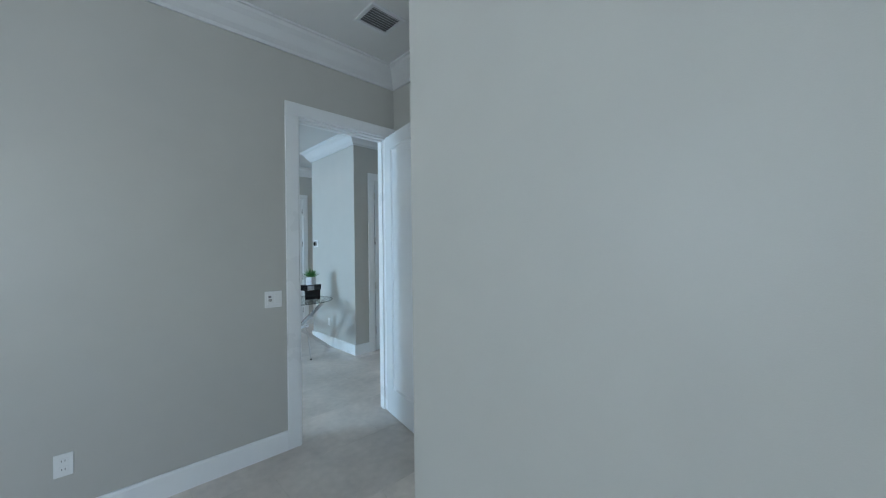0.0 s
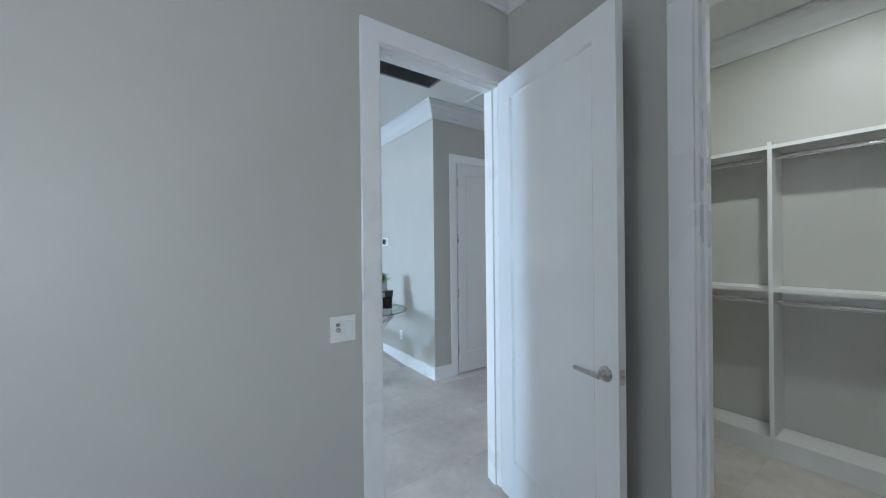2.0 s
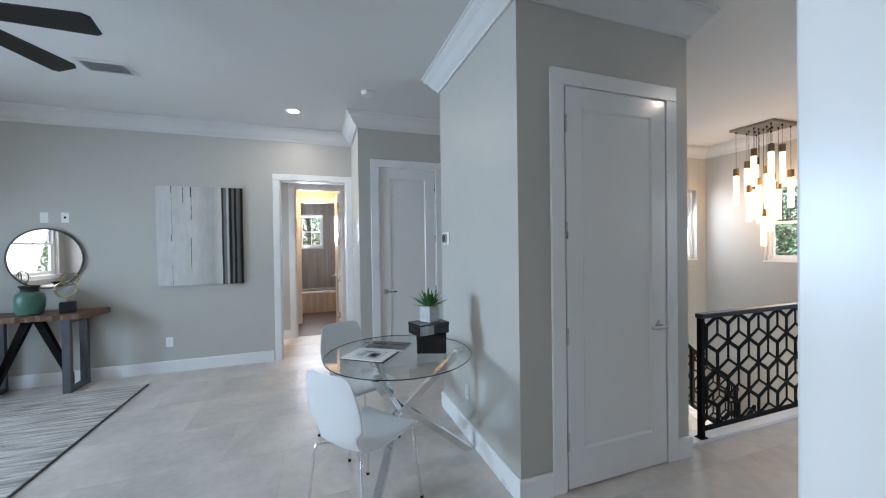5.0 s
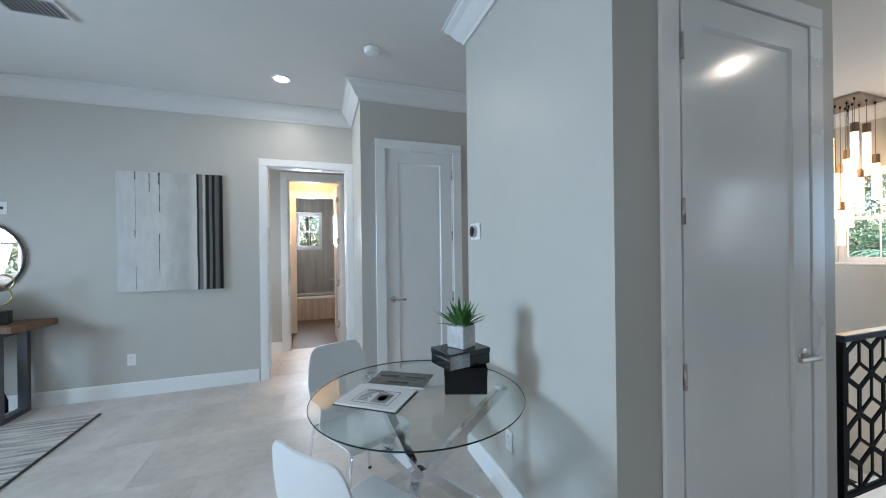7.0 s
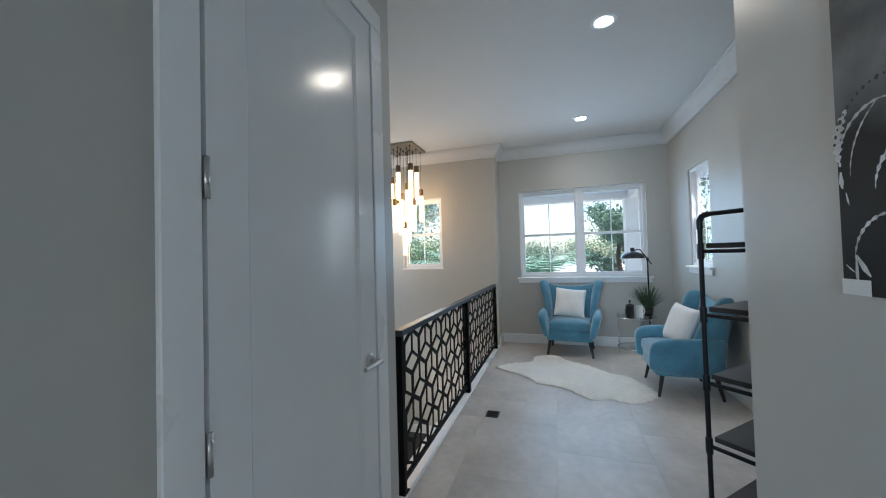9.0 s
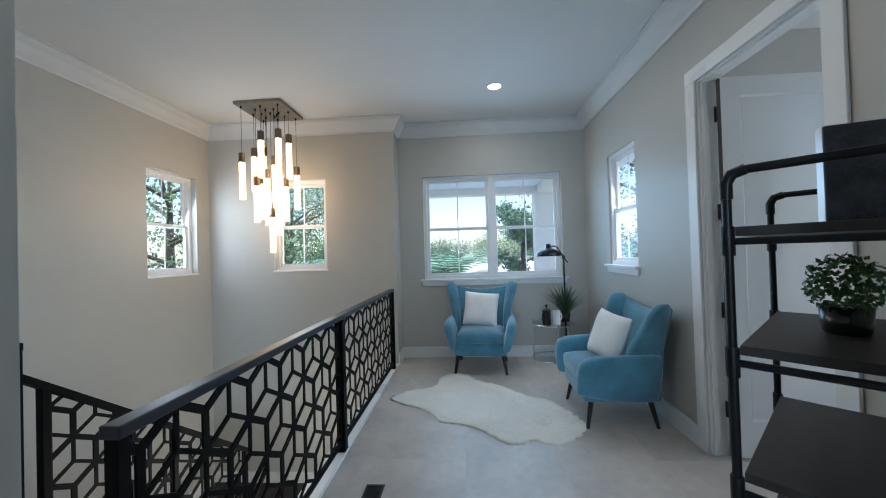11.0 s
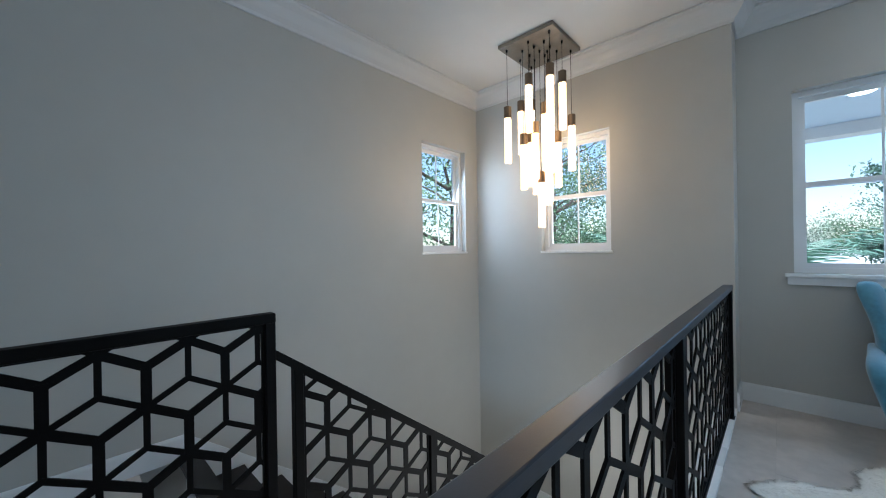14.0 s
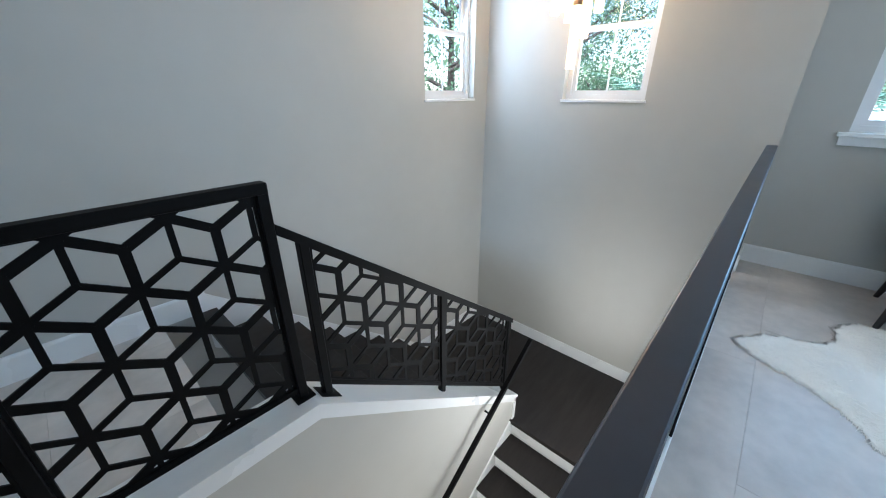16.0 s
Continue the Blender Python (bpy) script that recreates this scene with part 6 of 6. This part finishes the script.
CRYS = crystal()
CHX, CHY = 4.68, 1.385
ch = thing("chandelier", "square chandelier of hanging bubbled crystal tubes, lit warm white", "chandelier", pose(CHX, CHY, 0))
bm = bmesh.new()
add_box(bm, -0.27, 0.27, -0.26, 0.26, H - 0.035, H - 0.001, 0.003)
part("canopy_plate", bm, PLATEC, ch, "brushed nickel ceiling plate")
TUBES = [(-0.21, 0.21, 2.00), (0.20, -0.20, 1.93), (-0.21, -0.20, 2.24), (0.21, 0.20, 2.18), (-0.20, 0.0, 2.23), (0.0, -0.21, 2.25), (0.20, 0.02, 1.98), (0.02, 0.21, 2.12),
         (-0.11, 0.11, 1.76), (0.11, -0.11, 1.78), (-0.11, -0.10, 1.98), (0.11, 0.11, 1.74), (0.0, 0.10, 1.80), (0.10, 0.0, 1.86), (-0.10, 0.0, 1.84), (0.0, -0.10, 1.90), (0.0, 0.0, 1.42), (0.05, -0.05, 1.62)]
for x, y, zb in TUBES:
    L = 0.40
    bm = bmesh.new()
    add_tube(bm, [(x, y, zb), (x, y, zb + 0.004), (x, y, zb + L)], [0.029, 0.031, 0.031], 14)
    t = part("crystal_tube", bm, CRYS, ch, "bubbled glass tube glowing warm white")
    bm = bmesh.new()
    add_tube(bm, [(x, y, zb + L), (x, y, zb + L + 0.10), (x, y, zb + L + 0.104)], [0.034, 0.034, 0.028], 14)
    part("tube_cap", bm, CAPM, ch, "bronze cap", True)
    bm = bmesh.new()
    add_tube(bm, [(x, y, zb + L + 0.10), (x, y, H - 0.036)], 0.0022, 5)
    add_lathe(bm, [(0.006, H - 0.06), (0.009, H - 0.05), (0.009, H - 0.0355)], (x, y, 0), 8)
    part("cable", bm, BLACKM, ch)

# ---------- closet shelving
CLW = mat("white_melamine", (0.74, 0.73, 0.71), 0.4, 0, 3, 0.03)
clo = tagged(thing("closet_shelving", "white built-in closet shelving with chrome hanging rods", "shelving", pose(0, 0, 0)))
XF, XB = 1.035, 1.283
for y in (-4.17, -3.37, -2.575, -1.742):
    box_part("upright_panel", XF, XB, y - 0.012, y + 0.012, 0.002, 2.155, CLW, clo)
for ya, yb in ((-4.158, -3.382), (-3.358, -2.587), (-2.563, -1.754)):
    for z in (0.135, 1.155, 2.13):
        box_part("shelf", XF, XB, ya, yb, z - 0.025, z, CLW, clo)
    box_part("kick_board", XF + 0.006, XF + 0.024, ya, yb, 0.002, 0.109, CLW, clo)
    box_part("rail_board", XB - 0.02, XB, ya, yb, 1.02, 1.129, CLW, clo)
    for z in (1.06, 2.045):
        bm = bmesh.new()
        add_tube(bm, [(XF + 0.06, ya, z), (XF + 0.06, yb, z)], 0.0125, 12)
        part("hanging_rod", bm, CHROME, clo, "chrome hanging rod", True)
clamp = thing("recessed_light", "recessed closet ceiling light with white trim", "ceiling light", pose(0.25, -2.9, H), "recessed lights")
bm = bmesh.new()
add_lathe(bm, [(0.062, -0.001), (0.064, -0.006), (0.086, -0.006), (0.09, -0.0015)], n=36, cap=False)
part("trim_ring", bm, TRIM, clamp)
bm = bmesh.new()
bm.faces.new([bm.verts.new((0.063 * math.cos(2 * math.pi * q / 36), 0.063 * math.sin(2 * math.pi * q / 36), -0.0035)) for q in range(36)])
part("lens", bm, LAMPON, clamp)

# ---------- bath
tub = thing("bathtub", "white built-in bathtub with tiled front", "bathtub", pose(0, 0, 0))
box_part("tiled_front", -1.598, -0.492, 6.86, 6.90, -0.002, 0.43, BTILE, tub)
bm = bmesh.new()
add_box(bm, -1.598, -0.492, 6.85, 6.97, 0.43, 0.475, 0.01)
add_box(bm, -1.598, -0.492, 7.52, 7.618, 0.43, 0.475, 0.01)
add_box(bm, -1.598, -1.50, 6.97, 7.52, 0.43, 0.475, 0.01)
add_box(bm, -0.59, -0.492, 6.97, 7.52, 0.43, 0.475, 0.01)
part("rim", bm, WHITEC, tub, "white tub rim")
box_part("basin", -1.50, -0.59, 6.97, 7.52, 0.08, 0.10, WHITEC, tub)

# ---------- outdoors
# ground colour kept pale and neutral to bounce light onto the porch soffit
BOUNCE_GROUND = mat("pale_bounce_ground", (0.40, 0.41, 0.40), 0.95, 0, 0.3, 0.4)
structure(box_part("ground", -400, 400, -400, 400, -3.9, -3.65, BOUNCE_GROUND), "pale grey ground round the house, bouncing light up to the porch", "ground")
# porch roof outside the wide window
WHITEX = mat("white_exterior_paint", (0.80, 0.80, 0.80), 0.5, 0, 2, 0.03)
porch = thing("porch_roof", "white porch ceiling with beam and square column", "porch", pose(0, 0, 0))
box_part("soffit", 5.61, 8.3, -3.3, 1.6, 2.66, 2.80, mat("pale_blue_porch_paint", (0.68, 0.80, 0.93), 0.5, 0, 2, 0.03), porch)
box_part("beam", 8.05, 8.3, -3.3, 1.6, 2.52, 2.659, WHITEX, porch)
box_part("beam", 5.61, 8.049, -2.60, -2.26, 2.50, 2.659, WHITEX, porch)
box_part("column", 7.98, 8.32, -2.66, -2.20, -3.65, 2.519, WHITEX, porch)
pc = thing("recessed_light", "recessed porch ceiling light", "ceiling light", pose(6.9, -0.75, 2.66), "recessed lights")
bm = bmesh.new()
add_lathe(bm, [(0.06, -0.004), (0.085, -0.006), (0.09, -0.0015)], n=28)
part("trim_ring", bm, LAMPON, pc)

BARK = mat("grey_brown_bark", (0.09, 0.07, 0.055), 0.9, 0, 5, 0.4, 0.6, 40)
LEAFS = [mat("oak_leaf_green", (0.11, 0.19, 0.095), 0.6, 0, 2, 0.5), mat("light_leaf_green", (0.15, 0.25, 0.125), 0.6, 0, 2, 0.5), mat("blue_green_leaf", (0.10, 0.18, 0.125), 0.6, 0, 2, 0.5)]


def tree(x, y, z, h, r, leaf, seed, n=3600, size=0.10, label="leafy green oak tree outside the house"):
    t = thing("tree", label, "tree", pose(x, y, z), "trees round the house")
    g = random.Random(seed)
    limbs = []
    bm = bmesh.new()
    add_tube(bm, [(0, 0, 0), (0.05 * h * 0.3, 0, h * 0.25), (0.02 * h, 0.02 * h, h * 0.5), (0, 0, h * 0.8)], [0.045 * h * 0.6, 0.03 * h * 0.6, 0.022 * h * 0.6, 0.004 * h], 9)
    for k in range(11):
        a = k * 2.4 + g.uniform(-0.4, 0.4)
        z0 = h * g.uniform(0.3, 0.76)
        L = r * g.uniform(0.6, 1.0)
        p1 = Vector((math.cos(a) * L * 0.5, math.sin(a) * L * 0.5, z0 + L * 0.25))
        p2 = Vector((math.cos(a + 0.2) * L, math.sin(a + 0.2) * L, z0 + L * g.uniform(0.3, 0.6)))
        add_tube(bm, [(0, 0, z0), p1, p2], [0.012 * h * 0.6, 0.008 * h * 0.6, 0.003 * h * 0.6], 6)
        limbs += [p1, p2, (p1 + p2) / 2]
        for q in range(3):
            a2 = a + g.uniform(-0.9, 0.9)
            p3 = p2.lerp(p1, g.random() * 0.6) + Vector((math.cos(a2), math.sin(a2), g.uniform(0.1, 0.7))) * L * 0.4
            add_tube(bm, [p2.lerp(p1, 0.4), p3], [0.004 * h * 0.6, 0.0015 * h * 0.6], 5)
            limbs += [p3]
    part("trunk", bm, BARK, t, "branching grey-brown trunk", True)
    co = np.zeros((n * 4, 3))
    for k in range(n):
        c = limbs[g.randrange(len(limbs))]
        p = c + Vector((g.gauss(0, 1), g.gauss(0, 1), g.gauss(0, 0.7))) * r * 0.17
        u = Vector((g.gauss(0, 1), g.gauss(0, 1), g.gauss(0, 1))).normalized()
        w = u.cross(Vector((g.gauss(0, 1), g.gauss(0, 1), g.gauss(0, 1)))).normalized()
        s = size * g.uniform(0.6, 1.4)
        for i, q in enumerate((p - u * s, p - w * s * 0.5, p + u * s, p + w * s * 0.5)):
            co[k * 4 + i] = q
    me = bpy.data.meshes.new("crown")
    me.from_pydata(co.tolist(), [], [(4 * k, 4 * k + 1, 4 * k + 2, 4 * k + 3) for k in range(n)])
    me.materials.append(LEAFS[leaf])
    o = new("crown", me)
    o.parent = t
    o["label"] = "airy crown of many small leaves"


GZ = -3.65
for k, (x, y, h, r, lf) in enumerate(((7.5, 11.0, 9.5, 4.2, 0), (11.5, 8.5, 10, 4.5, 1), (15.5, 6.5, 9, 3.6, 0), (4.5, 14, 11, 5, 2), (17, 7.5, 8.5, 3.0, 2), (24, 12, 11, 5, 0), (36, -10, 7.5, 4.5, 2), (22, -4.35, 9.6, 1.8, 2), (48, 6, 6.2, 5, 2), (50, -8, 6.8, 5, 0), (52, 0, 6.0, 5, 2),
                                      (12.0, -6.6, 9.5, 3.0, 0), (6.5, -9.0, 9.5, 3.6, 1), (10.5, -11, 10, 4, 0), (1, -13, 10, 4, 0), (-13, 3.5, 9, 4, 1), (-13.5, -1.5, 9.5, 4, 0), (-15, 8, 10, 4.5, 2), (-12, -7, 9, 4, 1), (-1.5, 13.5, 9, 4, 1), (-4.5, 15, 10, 4, 0), (-19, 1, 11, 5, 0))):
    tree(x, y, GZ, h, r, lf, 30 + k, 9500 if math.hypot(x - 2, y) < 18 else 11000, 0.062 if math.hypot(x - 2, y) < 18 else 0.085)

PALM = mat("palm_frond_green", (0.14, 0.27, 0.19), 0.5, 0, 3, 0.4)
for x, y, h, sd in ((13.0, -0.2, 3.75, 1), (15.5, 1.2, 3.6, 2), (11.8, 2.6, 3.9, 3)):
    t = thing("palm_tree", "bushy palm with arching green fronds", "palm tree", pose(x, y, GZ), "palms by the house")
    g = random.Random(sd)
    bm = bmesh.new()
    add_tube(bm, [(0, 0, 0), (0.1, 0.05, h * 0.5), (0, 0, h)], [0.16, 0.13, 0.11], 10)
    part("trunk", bm, BARK, t, "", True)
    bm = bmesh.new()
    for k in range(56):
        az = k * 2.4
        th = 0.15 + 1.2 * (k / 56)
        p = Vector((0, 0, h))
        L = g.uniform(1.7, 2.6)
        sv = Vector((-math.sin(az), math.cos(az), 0))
        for i in range(16):
            d = Vector((math.cos(az) * math.sin(th), math.sin(az) * math.sin(th), math.cos(th)))
            p = p + d * L / 16
            th += 0.085
            for s in (-1, 1):
                tip = p + (sv * s * 0.9 + d * 0.6 - Vector((0, 0, 0.35))) * 0.5 * math.sin(math.pi * (i + 2) / 19)
                w = d * 0.035
                bm.faces.new((bm.verts.new(p - w), bm.verts.new(p + w), bm.verts.new(tip)))
    part("fronds", bm, PALM, t, "arching feathered fronds")

ROOF = mat("pale_grey_shingles", (0.55, 0.56, 0.58), 0.85, 0, 1.5, 0.2, 0.5, 12)
STUC = mat("cream_stucco", (0.40, 0.39, 0.38), 0.9, 0, 1, 0.08)
hs = thing("neighbour_house", "pale one-storey house with grey hipped roof across the street", "house", pose(27, -3.4, GZ - 0.6, 0, 0, 12))
box_part("wall", -5, 5, -7, 7, 0, 2.9, STUC, hs)
bm = bmesh.new()
v = [bm.verts.new(p) for p in ((-5.6, -7.6, 2.9), (5.6, -7.6, 2.9), (5.6, 7.6, 2.9), (-5.6, 7.6, 2.9), (0, -2.6, 4.9), (0, 2.6, 4.9))]
for f in ((0, 1, 4), (1, 2, 5, 4), (2, 3, 5), (3, 0, 4, 5), (3, 2, 1, 0)):
    bm.faces.new([v[i] for i in f])
part("roof", bm, ROOF, hs, "grey shingled hipped roof")
for y in (-4, 0.5, 4.5):
    wdw = box_part("window", -5.04, -5.005, y - 0.7, y + 0.7, 0.9, 2.2, VINYL, hs)
    box_part("pane", -5.06, -5.042, y - 0.62, y + 0.62, 0.98, 2.12, DARK, wdw)

# ---------- floor tiles
TW, TH, GAP = 1.216, 0.606, 0.0012
cache = {}
floor_root = tagged(thing("floor_tiles", "large cloudy beige-grey porcelain floor tiles with thin joints", "floor"), kind="structure")
ty = -6.2
rowi = 0
while ty < 4.7:
    tx = -6.6 - (rowi % 3) * TW / 3
    while tx < 5.6:
        bits = []
        for x0, x1, y0, y1 in AREAS:
            a0, a1, b0, b1 = max(tx, x0), min(tx + TW - GAP, x1), max(ty, y0), min(ty + TH - GAP, y1)
            if a1 - a0 > 0.004 and b1 - b0 > 0.004:
                bits.append((round(a0 - tx, 4), round(a1 - tx, 4), round(b0 - ty, 4), round(b1 - ty, 4)))
        if bits:
            key = tuple(bits)
            if key not in cache:
                bm = bmesh.new()
                full = len(bits) == 1 and bits[0][1] - bits[0][0] > TW - 0.01 and bits[0][3] - bits[0][2] > TH - 0.01
                for b in bits:
                    add_box(bm, *b, -0.01, 0, 0.0006 if full else 0, 1)
                me = bpy.data.meshes.new("floor_tile")
                bm.to_mesh(me)
                bm.free()
                me.materials.append(TILE)
                cache[key] = me
            o = new("floor_tile", cache[key])
            o.parent = floor_root
            o.location = (tx, ty, 0)
        tx += TW
    ty += TH
    rowi += 1
